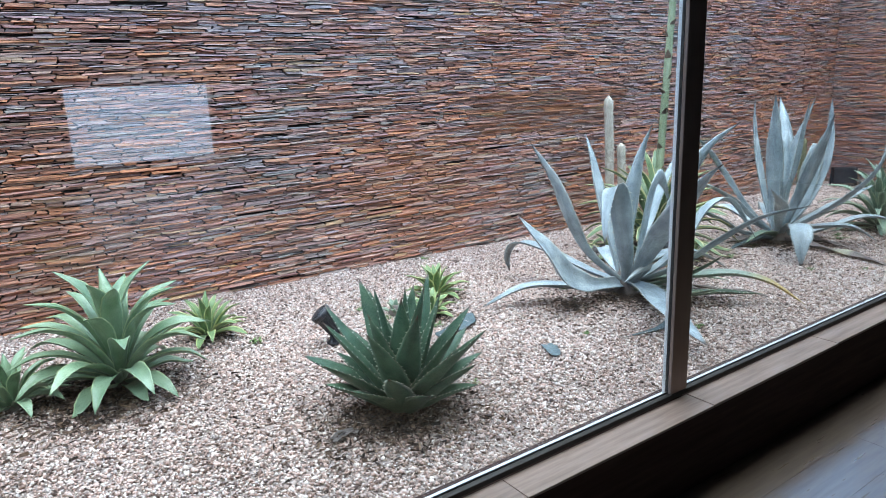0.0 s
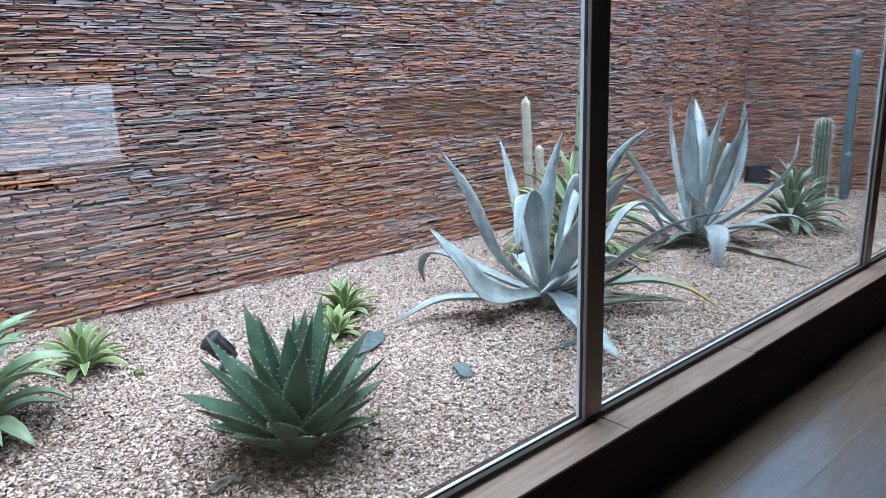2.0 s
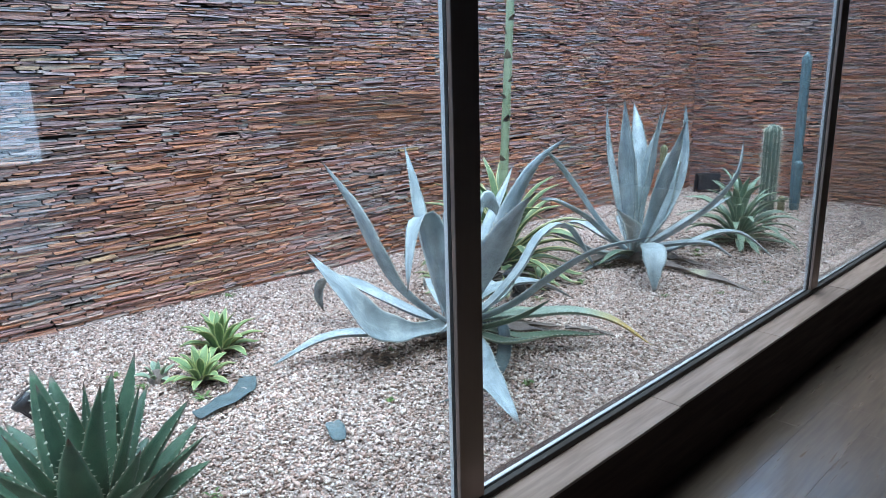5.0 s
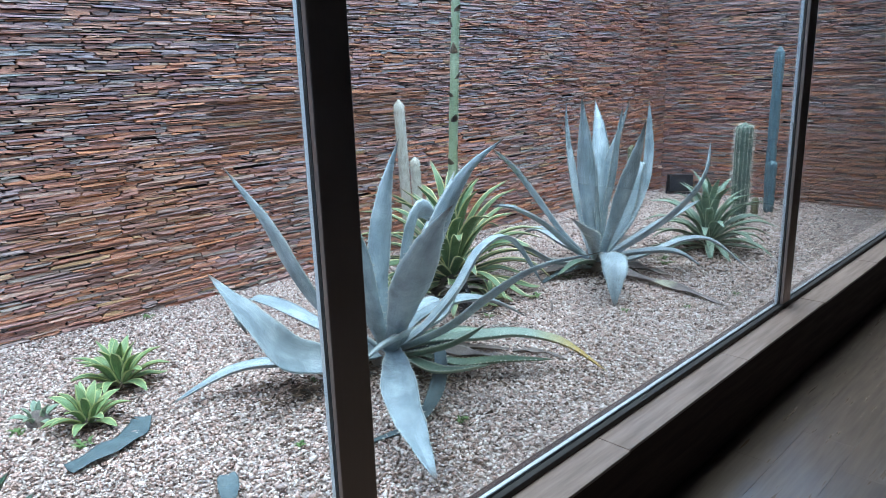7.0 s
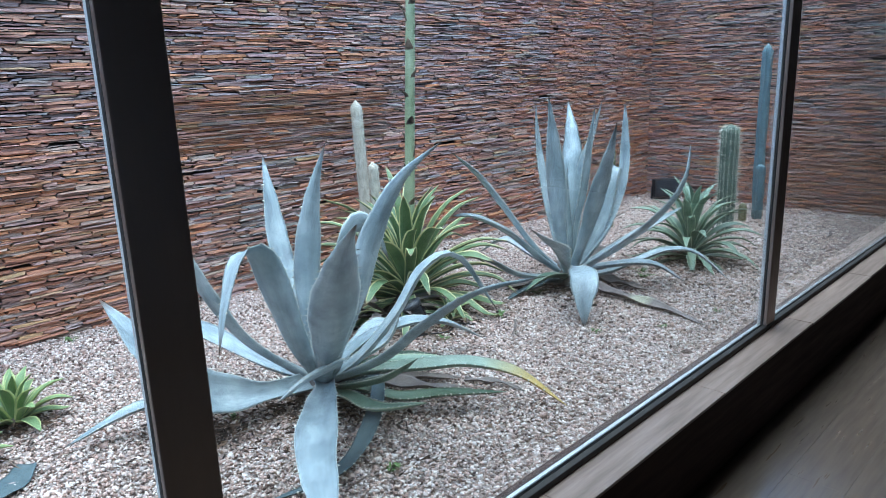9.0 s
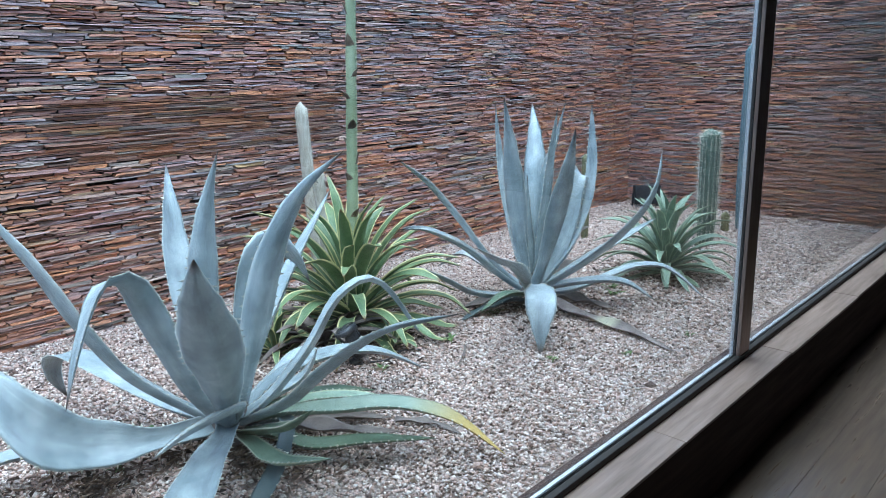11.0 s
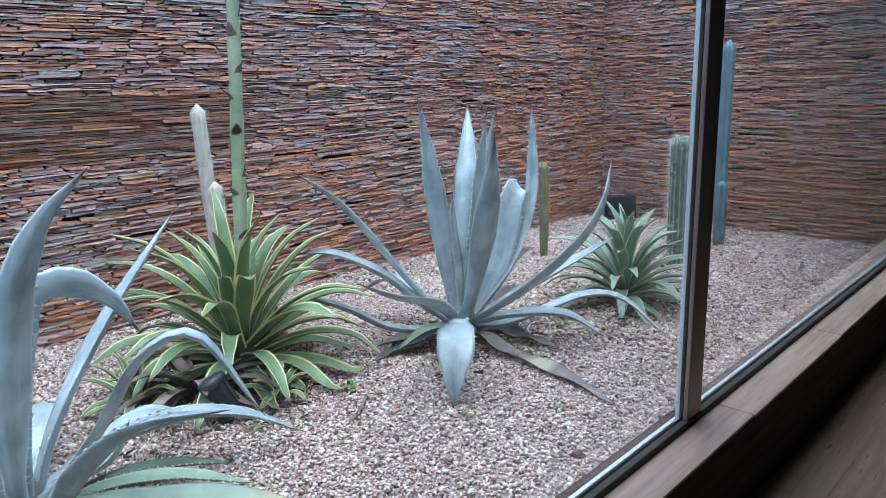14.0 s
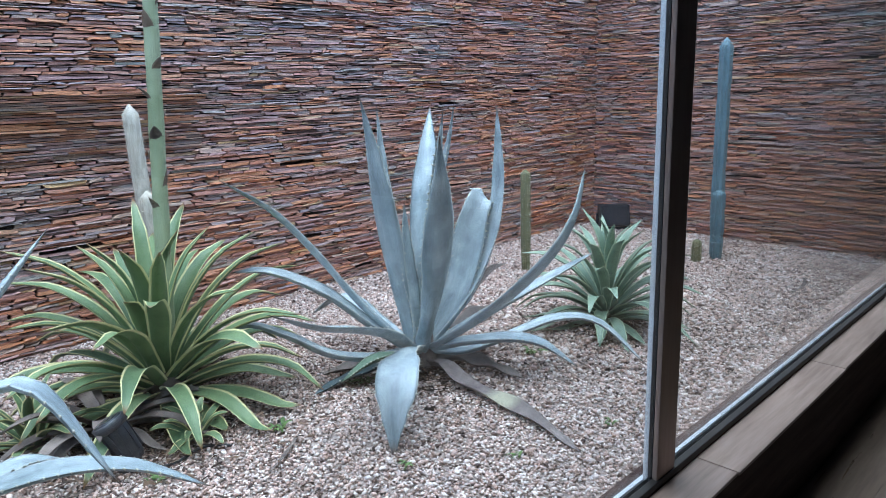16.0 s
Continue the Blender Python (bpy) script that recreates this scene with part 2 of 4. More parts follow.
def empty(name, x, y, z, label, category, group="", kind=""):
    e = new(name)
    e.empty_display_size = 0.1
    e.location = (x, y, z)
    return tagged(e, label, category, group, kind)


def tube(points, radii, sides=12, ribs=0, rib_depth=0.0, dome=True):
    """Verts, faces and uvs of a tube through the points; ribs makes the outline star-like, as on a ribbed cactus."""
    pts = [Vector(p) for p in points]
    n = len(pts)
    verts, uvs, faces = [], [], []
    side = Vector((1, 0, 0))
    for i, p in enumerate(pts):
        t = (pts[min(i + 1, n - 1)] - pts[max(i - 1, 0)]).normalized()
        side = (side - t * side.dot(t)).normalized()
        up = t.cross(side)
        for k in range(sides):
            a = 2 * math.pi * k / sides
            r = radii[i] * (1 + (rib_depth * math.cos(ribs * a) if ribs else 0))
            verts.append(p + side * (r * math.cos(a)) + up * (r * math.sin(a)))
            uvs.append((k / sides, i / (n - 1)))
    for i in range(n - 1):
        for k in range(sides):
            a, b = i * sides + k, i * sides + (k + 1) % sides
            faces.append((a, b, b + sides, a + sides))
    faces.append(tuple(range(sides - 1, -1, -1)))
    faces.append(tuple((n - 1) * sides + k for k in range(sides)))
    return verts, faces, uvs


def spline(points, n):
    """n + 1 places along a Catmull-Rom curve through the points."""
    p = [Vector(q) for q in points]
    p = [p[0] * 2 - p[1]] + p + [p[-1] * 2 - p[-2]]
    seg = len(p) - 3
    out = []
    for i in range(n + 1):
        s = i / n * seg
        k = min(int(s), seg - 1)
        u = s - k
        a, b, c, d = p[k:k + 4]
        out.append(0.5 * (2 * b + (c - a) * u + (2 * a - 5 * b + 4 * c - d) * u * u + (3 * b - a - 3 * c + d) * u ** 3))
    return out


def even(path, n):
    """The same curve in n equal steps of length."""
    far = [0.0]
    for a, b in zip(path, path[1:]):
        far.append(far[-1] + (b - a).length)
    out, k = [], 0
    for i in range(n + 1):
        want = far[-1] * i / n
        while k < len(path) - 2 and far[k + 1] < want:
            k += 1
        out.append(path[k].lerp(path[k + 1], min(1.0, (want - far[k]) / max(far[k + 1] - far[k], 1e-9))))
    return out


BROAD = ((0.0, 0.62), (0.10, 0.55), (0.30, 0.80), (0.52, 1.0), (0.72, 0.80), (0.88, 0.42), (0.96, 0.15), (1.0, 0.01))
NECK = ((0.0, 0.38), (0.2, 0.34), (0.42, 0.75), (0.60, 1.0), (0.78, 0.72), (0.92, 0.28), (1.0, 0.01))
STRAP = ((0.0, 0.85), (0.2, 0.85), (0.5, 1.0), (0.75, 0.8), (0.9, 0.45), (1.0, 0.02))
WEDGE = ((0.0, 0.85), (0.25, 1.0), (0.5, 0.88), (0.75, 0.55), (0.92, 0.2), (1.0, 0.01))


def profile_at(profile, v):
    for (a, wa), (b, wb) in zip(profile, profile[1:]):
        if v <= b:
            u = (v - a) / (b - a)
            u = u * u * (3 - 2 * u)
            return wa + (wb - wa) * u
    return profile[-1][1]


def blade(points, width, thick=0.012, gutter=0.35, profile=BROAD, steps=16, teeth=0, tooth=0.006, twist=0.0, facing=None, wave=0.0, seed=0):
    """A succulent leaf along the curve through the points: a gutter on its upper face, a rounded keel below, with teeth on its margins."""
    rng = random.Random(seed)
    path = even(spline(points, 80), steps)
    across = (-1.0, -0.8, -0.45, 0.0, 0.45, 0.8, 1.0)
    verts, uvs, faces = [], [], []
    t0 = (path[1] - path[0]).normalized()
    up = Vector(facing) if facing is not None else Vector((0, 0, 1)) - t0 * t0.z
    flat = Vector((t0.x, t0.y, 0))
    if facing is None and flat.length > 1e-4 and t0.z > 0.2:
        up = -flat.normalized() * t0.z + Vector((0, 0, 1)) * flat.length
    row = 2 * len(across) - 2
    edges = []
    for i, p in enumerate(path):
        v = i / steps
        t = (path[min(i + 1, steps)] - path[max(i - 1, 0)]).normalized()
        up = (up - t * up.dot(t)).normalized()
        turned = Matrix.Rotation(twist * v, 3, t) @ up
        side = t.cross(turned).normalized()
        w = 0.5 * width * profile_at(profile, v)
        depth = thick * (1.0 - 0.72 * v) * min(1.0, w / (0.2 * width) + 0.1)
        rip = wave * w * math.sin(v * 17 + seed)
        top, low = [], []
        for a in across:
            rise = gutter * w * (a * a) * (1 - 0.3 * v)
            q = p + side * (a * w) + turned * (rise + rip * a)
            top.append(q)
            low.append(q - turned * (depth * (1 - a * a * 0.93)))
        ring = top + low[-2:0:-1]
        for k, q in enumerate(ring):
            verts.append(q)
            a = across[k] if k < 7 else across[12 - k]
            uvs.append((0.5 + 0.5 * a, v))
        edges.append((top[0], top[-1], side, t, w))
    for i in range(steps):
        for k in range(row):
            a, b = i * row + k, i * row + (k + 1) % row
            faces.append((a, b, b + row, a + row))
    faces.append(tuple(range(row - 1, -1, -1)))
    faces.append(tuple(steps * row + k for k in range(row)))
    plain = len(faces)
    for s in range(teeth):
        f = 0.12 + 0.80 * (s + 0.3 * rng.random()) / teeth
        i = min(int(f * steps), steps - 1)
        u = f * steps - i
        for e, sign in ((0, -1), (1, 1)):
            q = edges[i][e].lerp(edges[i + 1][e], u)
            side, t = edges[i][2], edges[i][3]
            h = tooth * (0.7 + 0.6 * rng.random())
            b = len(verts)
            base = q - side * (sign * 0.15 * h)
            verts += [base - t * (0.45 * h), base + t * (0.45 * h), q + side * (sign * h) + t * (0.1 * h), base + edges[i][2].cross(t) * (0.3 * h)]
            uvs += [(0.5 + 0.5 * sign, f)] * 4
            faces += [(b, b + 1, b + 2), (b + 1, b + 3, b + 2), (b + 3, b, b + 2)]
    me = mesh_of("leaf", verts, faces, uvs)
    if teeth:
        TEETH[me.name] = plain
    return me


def ground_z(x, y):
    """The gravel's height: it falls a little along the garden."""
    z = 0.265 - 0.022 * (x - 3.4)
    return z + 0.012 * noise.noise((x * 1.3, y * 1.3, 0.0)) + 0.006 * noise.noise((x * 4.0, y * 4.0, 3.0))


def rosette(name, x, y, count, length, width, material, label, category, low=8, high=84, bend=0.35, droop=0.25, profile=WEDGE, thick=0.012, gutter=0.3,
            teeth=0, tooth=0.006, seed=1, group="", core=0.03, spread=0.18, rise=0.02, steps=12, stem=0.0, shorten=0.0):
    """A plant of leaves in a golden spiral, upright ones within and low, arching ones without."""
    rng = random.Random(seed)
    z = ground_z(x, y)
    root = empty(name, x, y, z, label, category, group)
    verts, faces, uvs = tube([(0, 0, -0.03), (0, 0, 0.02 + stem * 0.6), (0, 0, 0.05 + stem)], [core * 1.5, core * 1.3, core * 0.5], 10)
    link_mesh("stem", mesh_of("stem", verts, faces, uvs), M_DEAD, root)
    start = rng.random() * 6.28
    for i in range(count):
        f = (i + 0.5) / count
        az = start + i * 2.39996 + rng.uniform(-0.2, 0.2)
        el = radians(high + (low - high) * f ** 0.8 + rng.uniform(-6, 6))
        ln = length * (1 - spread * rng.random()) * (0.72 + 0.28 * math.sin(math.pi * min(1.0, 0.25 + f * 0.62))) * (1 - shorten * f * f)
        d = Vector((math.cos(az), math.sin(az), 0))
        p0 = d * (core * (0.25 + 0.75 * f)) + Vector((0, 0, rise + stem * (1 - f)))
        pts = [p0]
        a, q = el + bend * 0.5 * (1 - f * 0.4), p0
        for k in range(4):
            q = q + (d * math.cos(a) + Vector((0, 0, 1)) * math.sin(a)) * (ln / 4)
            pts.append(Vector((q.x, q.y, max(q.z, 0.012 + 0.004 * k))))
            a -= (bend + droop * f) * (0.6 + 0.5 * k) / 2.2
        sway = Vector((-d.y, d.x, 0)) * rng.uniform(-0.06, 0.06) * ln
        pts[-1] += sway
        pts[-2] += sway * 0.4
        me = blade(pts, width * rng.uniform(0.85, 1.1), thick, gutter, profile, steps, teeth, tooth, rng.uniform(-0.3, 0.3), None, 0.0, seed * 97 + i)
        link_mesh("leaf", me, material, root)
    return root


# ---------------------------------------------------------------- the room and the garden's shell
BACK, END_X, LEFT_X, GLASS_Y = 6.40, 10.60, 1.0, 3.885
floor_ob = part("floor", box_bm(-2.0, END_X + 0.3, -6.3, 3.70, -0.2, -0.012), M_RISER)
tagged(floor_ob, "dark timber floor of the corridor", "floor", kind="structure")
ceil_ob = part("ceiling", box_bm(-2.0, END_X + 0.3, -6.3, 3.84, 2.94, 3.0), M_PLASTER)
tagged(ceil_ob, "plain plaster ceiling of the corridor", "ceiling", kind="structure")
ROOM = "plain dark plaster wall of the corridor"
tagged(part("wall_west", box_bm(-2.2, -2.0, -6.3, 3.84, -0.2, 2.94), M_PLASTER), ROOM, "wall", kind="structure")
tagged(part("wall_east", box_bm(END_X + 0.3, END_X + 0.5, -6.3, 3.84, -0.2, 2.94), M_PLASTER), ROOM, "wall", kind="structure")


def wall_with_opening(name, x0, x1, y0, y1, z0, z1, ox0, ox1, oz0, oz1, material):
    bm = bmesh.new()
    for a in ((x0, ox0, z0, z1), (ox1, x1, z0, z1), (ox0, ox1, z0, oz0), (ox0, ox1, oz1, z1)):
        b = box_bm(a[0], a[1], y0, y1, a[2], a[3])
        me = bpy.data.meshes.new("piece")
        b.to_mesh(me)
        b.free()
        bm.from_mesh(me)
        bpy.data.meshes.remove(me)
    return part(name, bm, material)


WIN = (4.00, 6.18, 0.24, 1.46)
tagged(wall_with_opening("wall_south", -2.0, END_X + 0.3, -6.5, -6.3, -0.2, 2.94, *WIN, M_PLASTER), ROOM, "wall", kind="structure")
win = empty("window_1", (WIN[0] + WIN[1]) / 2, -6.4, WIN[2], "low bright window in the corridor's far wall", "window", kind="structure")
wx, wh = (WIN[1] - WIN[0]) / 2, WIN[3] - WIN[2]
for nm, b in (("window_sill", (-wx, wx, -0.04, 0.12, -0.0, 0.03)), ("window_frame", (-wx, wx, -0.03, 0.03, wh - 0.04, wh)),
              ("window_frame", (-wx, -wx + 0.04, -0.03, 0.03, 0.03, wh - 0.04)), ("window_frame", (wx - 0.04, wx, -0.03, 0.03, 0.03, wh - 0.04))):
    part(nm, box_bm(*b, 0.004), M_BRONZE, win)
M_FAR = mat("bright_distance", (0.8, 0.85, 0.9), 1.0)
bsdf(M_FAR).inputs["Emission Color"].default_value = (0.85, 0.92, 1.0, 1)
bsdf(M_FAR).inputs["Emission Strength"].default_value = 0.038
tagged(part("backdrop", box_bm(-4, 15, -12.1, -12.0, -3, 6), M_FAR), "pale overcast daylight outside the far window", "sky", kind="structure")

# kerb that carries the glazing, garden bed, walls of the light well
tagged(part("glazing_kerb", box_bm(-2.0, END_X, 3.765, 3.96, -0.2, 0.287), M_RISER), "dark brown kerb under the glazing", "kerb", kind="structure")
tagged(part("facade", box_bm(-2.0, END_X, 3.84, 4.0, 2.92, 3.02), M_RENDER), "grey rendered wall above the glazing", "wall", kind="structure")
tagged(part("wall_garden_west", box_bm(LEFT_X - 0.2, LEFT_X, 3.96, BACK + 0.25, -0.2, 2.62), M_MORTAR), "dark slate wall closing the garden", "wall", kind="structure")
tagged(part("roof", box_bm(-2.2, END_X + 0.5, -6.5, 3.84, 3.0, 3.04), M_RENDER), "flat grey roof over the corridor", "roof", kind="structure")
wall_north = part("wall_north", box_bm(LEFT_X - 0.2, END_X + 0.3, BACK + 0.012, BACK + 0.28, -0.2, 2.62), M_MORTAR)
tagged(wall_north, "tall stacked slate wall in rust and grey", "wall", kind="structure")
wall_end = part("wall_garden_east", box_bm(END_X + 0.012, END_X + 0.3, 3.84, BACK + 0.012, -0.2, 2.62), M_MORTAR)
tagged(wall_end, "stacked slate wall closing the garden's end", "wall", kind="structure")

nx, ny = 120, 30
gv, gf = [], []
for j in range(ny + 1):
    for i in range(nx + 1):
        x, y = LEFT_X + (END_X + 0.02 - LEFT_X) * i / nx, 3.94 + (BACK + 0.02 - 3.94) * j / ny
        gv.append((x, y, ground_z(x, y) - 0.004))
for j in range(ny):
    for i in range(nx):
        a = j * (nx + 1) + i
        gf.append((a, a + 1, a + nx + 2, a + nx + 1))
ground = link_mesh("ground", mesh_of("ground", gv, gf), M_SOIL)
tagged(ground, "brown soil under the garden's gravel", "ground", kind="structure")


# ---------------------------------------------------------------- gravel
def gravel(name, count, x0, x1, y0, y1, size, seed):
    rng = np.random.default_rng(seed)
    x = rng.uniform(x0, x1, count)
    y = rng.uniform(y0, y1, count)
    z = np.array([ground_z(a, b) for a, b in zip(x, y)])
    s = size * rng.lognormal(0.0, 0.28, count)
    octa = np.array([(1, 0, 0), (0, 1, 0), (-1, 0, 0), (0, -1, 0), (0, 0, 1), (0, 0, -1)], float)
    v = octa[None] * rng.uniform(0.65, 1.35, (count, 6, 1)) + rng.uniform(-0.28, 0.28, (count, 6, 3))
    v *= (s[:, None] * np.stack([rng.uniform(0.8, 1.4, count), rng.uniform(0.7, 1.1, count), rng.uniform(0.5, 0.85, count)], 1))[:, None, :]
    a, b = rng.uniform(0, 6.283, count), rng.uniform(-0.6, 0.6, count)
    vx = v[..., 0] * np.cos(b)[:, None] + v[..., 2] * np.sin(b)[:, None]
    vz = -v[..., 0] * np.sin(b)[:, None] + v[..., 2] * np.cos(b)[:, None]
    ca, sa = np.cos(a)[:, None], np.sin(a)[:, None]
    out = np.stack([vx * ca - v[..., 1] * sa + x[:, None], vx * sa + v[..., 1] * ca + y[:, None], vz + (z + s * 0.35 * rng.uniform(-0.4, 1.5, count))[:, None]], -1)
    tri = np.array([(0, 1, 4), (1, 2, 4), (2, 3, 4), (3, 0, 4), (1, 0, 5), (2, 1, 5), (3, 2, 5), (0, 3, 5)])
    faces = (tri[None] + 6 * np.arange(count)[:, None, None]).reshape(-1, 3)
    me = bpy.data.meshes.new(name)
    me.vertices.add(count * 6)
    me.vertices.foreach_set("co", out.reshape(-1))
    me.loops.add(len(faces) * 3)
    me.loops.foreach_set("vertex_index", faces.reshape(-1).astype(np.int32))
    me.polygons.add(len(faces))
    me.polygons.foreach_set("loop_start", np.arange(0, len(faces) * 3, 3, dtype=np.int32))
    me.update(calc_edges=True)
    return link_mesh(name, me, M_GRAVEL)


GRAVEL = "pale pink and cream crushed stone gravel"
tagged(gravel("gravel", 215000, LEFT_X, 7.6, 3.945, BACK, 0.0057, 5), GRAVEL, "gravel", kind="stuff")
tagged(gravel("gravel", 60000, 7.6, END_X, 3.945, BACK, 0.0072, 6), GRAVEL, "gravel", kind="stuff")


# ---------------------------------------------------------------- glazing
SILL_Z = 0.30
MULLIONS = [1.960, 4.497, 7.030, 9.565]
glz = empty("glazing", 4.507, GLASS_Y, SILL_Z, "floor-length fixed glazing in dark bronze frames", "window", kind="structure")


def rel(bm):
    bmesh.ops.translate(bm, vec=(-4.507, -GLASS_Y, -SILL_Z), verts=bm.verts)
    return bm


for mx in MULLIONS:
    mul = part("mullion", rel(box_bm(mx - 0.046, mx + 0.046, 3.862, 3.8765, SILL_Z + 0.001, 2.86, 0.003)), M_BRONZE, glz)
    part("mullion_cap", rel(box_bm(mx - 0.044, mx + 0.044, 3.8935, 3.9070, SILL_Z + 0.001, 2.86, 0.002)), M_BARE, mul, "bare aluminium outer cap")
    for s in (-1, 1):
        part("gasket", rel(box_bm(mx + s * 0.041 - 0.004, mx + s * 0.041 + 0.004, 3.878, 3.8925, SILL_Z + 0.02, 2.85)), M_GASKET, mul, "black rubber gasket")
part("bottom_rail", rel(box_bm(LEFT_X, END_X, 3.8575, 3.8780, SILL_Z + 0.001, SILL_Z + 0.019, 0.003)), M_GASKET, glz)
part("outer_gasket", rel(box_bm(LEFT_X, END_X, 3.8915, 3.8932, SILL_Z + 0.001, SILL_Z + 0.017)), M_GASKET, glz)
part("threshold", rel(box_bm(LEFT_X, END_X, 3.9075, 3.920, 0.2875, SILL_Z + 0.006, 0.003)), M_BARE, glz, "bare aluminium outer threshold")
part("head_rail", rel(box_bm(LEFT_X, END_X, 3.857, 3.91, 2.86, 2.92, 0.003)), M_BRONZE, glz)
for a, b in zip([LEFT_X] + MULLIONS, MULLIONS + [END_X]):
    for py in (3.8805, 3.8890):
        pane = part("pane", rel(box_bm(a + 0.01, b - 0.01, py - 0.0016, py + 0.0016, SILL_Z + 0.004, 2.87)), M_GLASS, glz, "clear glass pane")
        pane.visible_shadow = False

# sill tiles and the riser below them
sill = empty("window_sill", 4.507, 3.80, 0.27, "brown wood-look sill tiles along the glazing", "sill", kind="structure")
rng = random.Random(4)
for k in range(-6, 9):
    x0 = 3.651 + 0.885 * k
    x1 = min(x0 + 0.882, END_X)
    if x0 < -1.9 or x0 > END_X - 0.1:
        continue
    dy = rng.uniform(-0.004, 0.004)
    bm = box_bm(x0, x1, 3.742 + dy, 3.856, 0.2885, SILL_Z + rng.uniform(-0.0015, 0.0), 0.003)
    bmesh.ops.translate(bm, vec=(-4.507, -3.80, -0.27), verts=bm.verts)
    part("tile", bm, M_SILL, sill)
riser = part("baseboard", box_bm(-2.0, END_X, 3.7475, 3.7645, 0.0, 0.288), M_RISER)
tagged(riser, "dark brown riser boards below the sill", "riser", kind="structure")

M_PLANK_FAR = wood_material("far_floor_wood", (0.075, 0.056, 0.040), (0.15, 0.115, 0.085), 0.30)
rng = random.Random(8)
pv, pf = [], []
for r in range(54):
    y1 = 3.75 - 0.185 * r
    x = -2.0 - 1.2 * rng.random()
    while x < END_X + 0.28:
        x1, x2 = max(x, -1.99), min(x + 1.2, END_X + 0.28)
        x += 1.2
        if x2 - x1 < 0.05:
            continue
        if r < 12:
            part("plank", box_bm(x1 + 0.0003, x2 - 0.0003, y1 - 0.1847, y1 - 0.0003, -0.011, 0.0, 0.0006), M_PLANK, floor_ob)
            continue
        n = len(pv)
        pv += [(u, w, z) for z in (-0.011, 0.0) for u, w in ((x1 + 0.0003, y1 - 0.1847), (x2 - 0.0003, y1 - 0.1847), (x2 - 0.0003, y1 - 0.0003), (x1 + 0.0003, y1 - 0.0003))]
        pf += [(n + 4, n + 5, n + 6, n + 7), (n, n + 1, n + 5, n + 4), (n + 1, n + 2, n + 6, n + 5), (n + 2, n + 3, n + 7, n + 6), (n + 3, n, n + 4, n + 7)]
far_planks = link_mesh("planks", mesh_of("planks", pv, pf, smooth=False), M_PLANK_FAR, floor_ob)
far_planks["kind"] = "stuff"
tagged(part("wall_corridor", box_bm(-2.0, LEFT_X - 0.005, 3.842, 3.955, 0.29, 2.915), M_PLASTER), ROOM, "wall", kind="structure")
# ---------------------------------------------------------------- low rosettes
SMALL = "small lime-green rosette succulent with pale margins"
rosette("green_agave", 2.90, 5.36, 40, 0.50, 0.080, M_GREEN, "soft green rosette succulent with broad recurved leaves", "succulent", seed=3, profile=BROAD, bend=0.55, droop=0.35,
        stem=0.09, low=2, high=80, gutter=0.45, core=0.04, shorten=0.3)
rosette("green_agave", 2.52, 5.42, 24, 0.26, 0.050, M_GREEN, "young green rosette succulent beside its parent", "succulent", seed=13, profile=BROAD, bend=0.5, droop=0.3)
rosette("small_agave", 3.36, 5.70, 24, 0.235, 0.046, M_LIME, SMALL, "succulent", seed=4, profile=BROAD, bend=0.4, group="small rosettes")
rosette("spiky_agave", 3.715, 4.50, 34, 0.52, 0.112, M_DARK, "dark green spiky agave with white-toothed stiff leaves", "agave", seed=5, bend=0.02, droop=0.06, teeth=13, tooth=0.008,
        gutter=0.42, thick=0.02, core=0.06, low=24, high=87, profile=WEDGE, spread=0.12, shorten=0.42)
rosette("small_agave", 4.60, 5.56, 26, 0.215, 0.045, M_LIME, SMALL, "succulent", seed=6, profile=BROAD, bend=0.4, group="small rosettes")
rosette("small_agave", 4.39, 5.31, 18, 0.155, 0.042, M_LIME, SMALL, "succulent", seed=7, profile=BROAD, bend=0.4, group="small rosettes")
rosette("small_agave", 4.27, 5.46, 9, 0.085, 0.028, M_GREYGREEN, "tiny grey-green rosette seedling in the gravel", "succulent", seed=14, profile=BROAD, bend=0.3)
rosette("variegated_agave", 6.45, 5.50, 62, 0.70, 0.072, M_VARI, "variegated agave with cream-edged green leaves", "agave", seed=9, profile=STRAP, bend=0.42, droop=0.48, core=0.06, low=-6, high=80,
        stem=0.13, gutter=0.4, spread=0.25, steps=14)
rosette("variegated_agave", 6.02, 5.50, 18, 0.26, 0.035, M_VARI, "young variegated agave offset among dry leaves", "agave", seed=15, profile=STRAP, bend=0.4)
rosette("variegated_agave", 6.40, 5.16, 12, 0.15, 0.030, M_VARI, "young variegated agave offset beside the big one", "agave", seed=16, profile=STRAP, bend=0.5)
rosette("grey_green_agave", 8.28, 4.82, 58, 0.52, 0.056, M_GREYGREEN, "grey-green agave with pale-edged recurved leaves", "agave", seed=11, profile=BROAD, bend=0.5, droop=0.4, low=-6, stem=0.09)
rosette("withered_agave", 6.22, 5.42, 26, 0.40, 0.045, M_DEAD, "dry brown leaves under the variegated agave", "dead leaves", seed=17, profile=STRAP, bend=0.5, low=0, high=25)


# ---------------------------------------------------------------- the two large blue agaves
def big_agave(x, y, label):
    z = ground_z(x, y)
    root = empty("blue_agave", x, y, z, label, "agave", "large blue agaves")
    v, f, u = tube([(0, 0, -0.04), (0, 0, 0.04), (0.0, 0, 0.13), (0, 0, 0.2)], [0.085, 0.075, 0.06, 0.02], 12)
    link_mesh("stem", mesh_of("stem", v, f, u), M_DEAD, root, "scarred brown stem base")
    return root


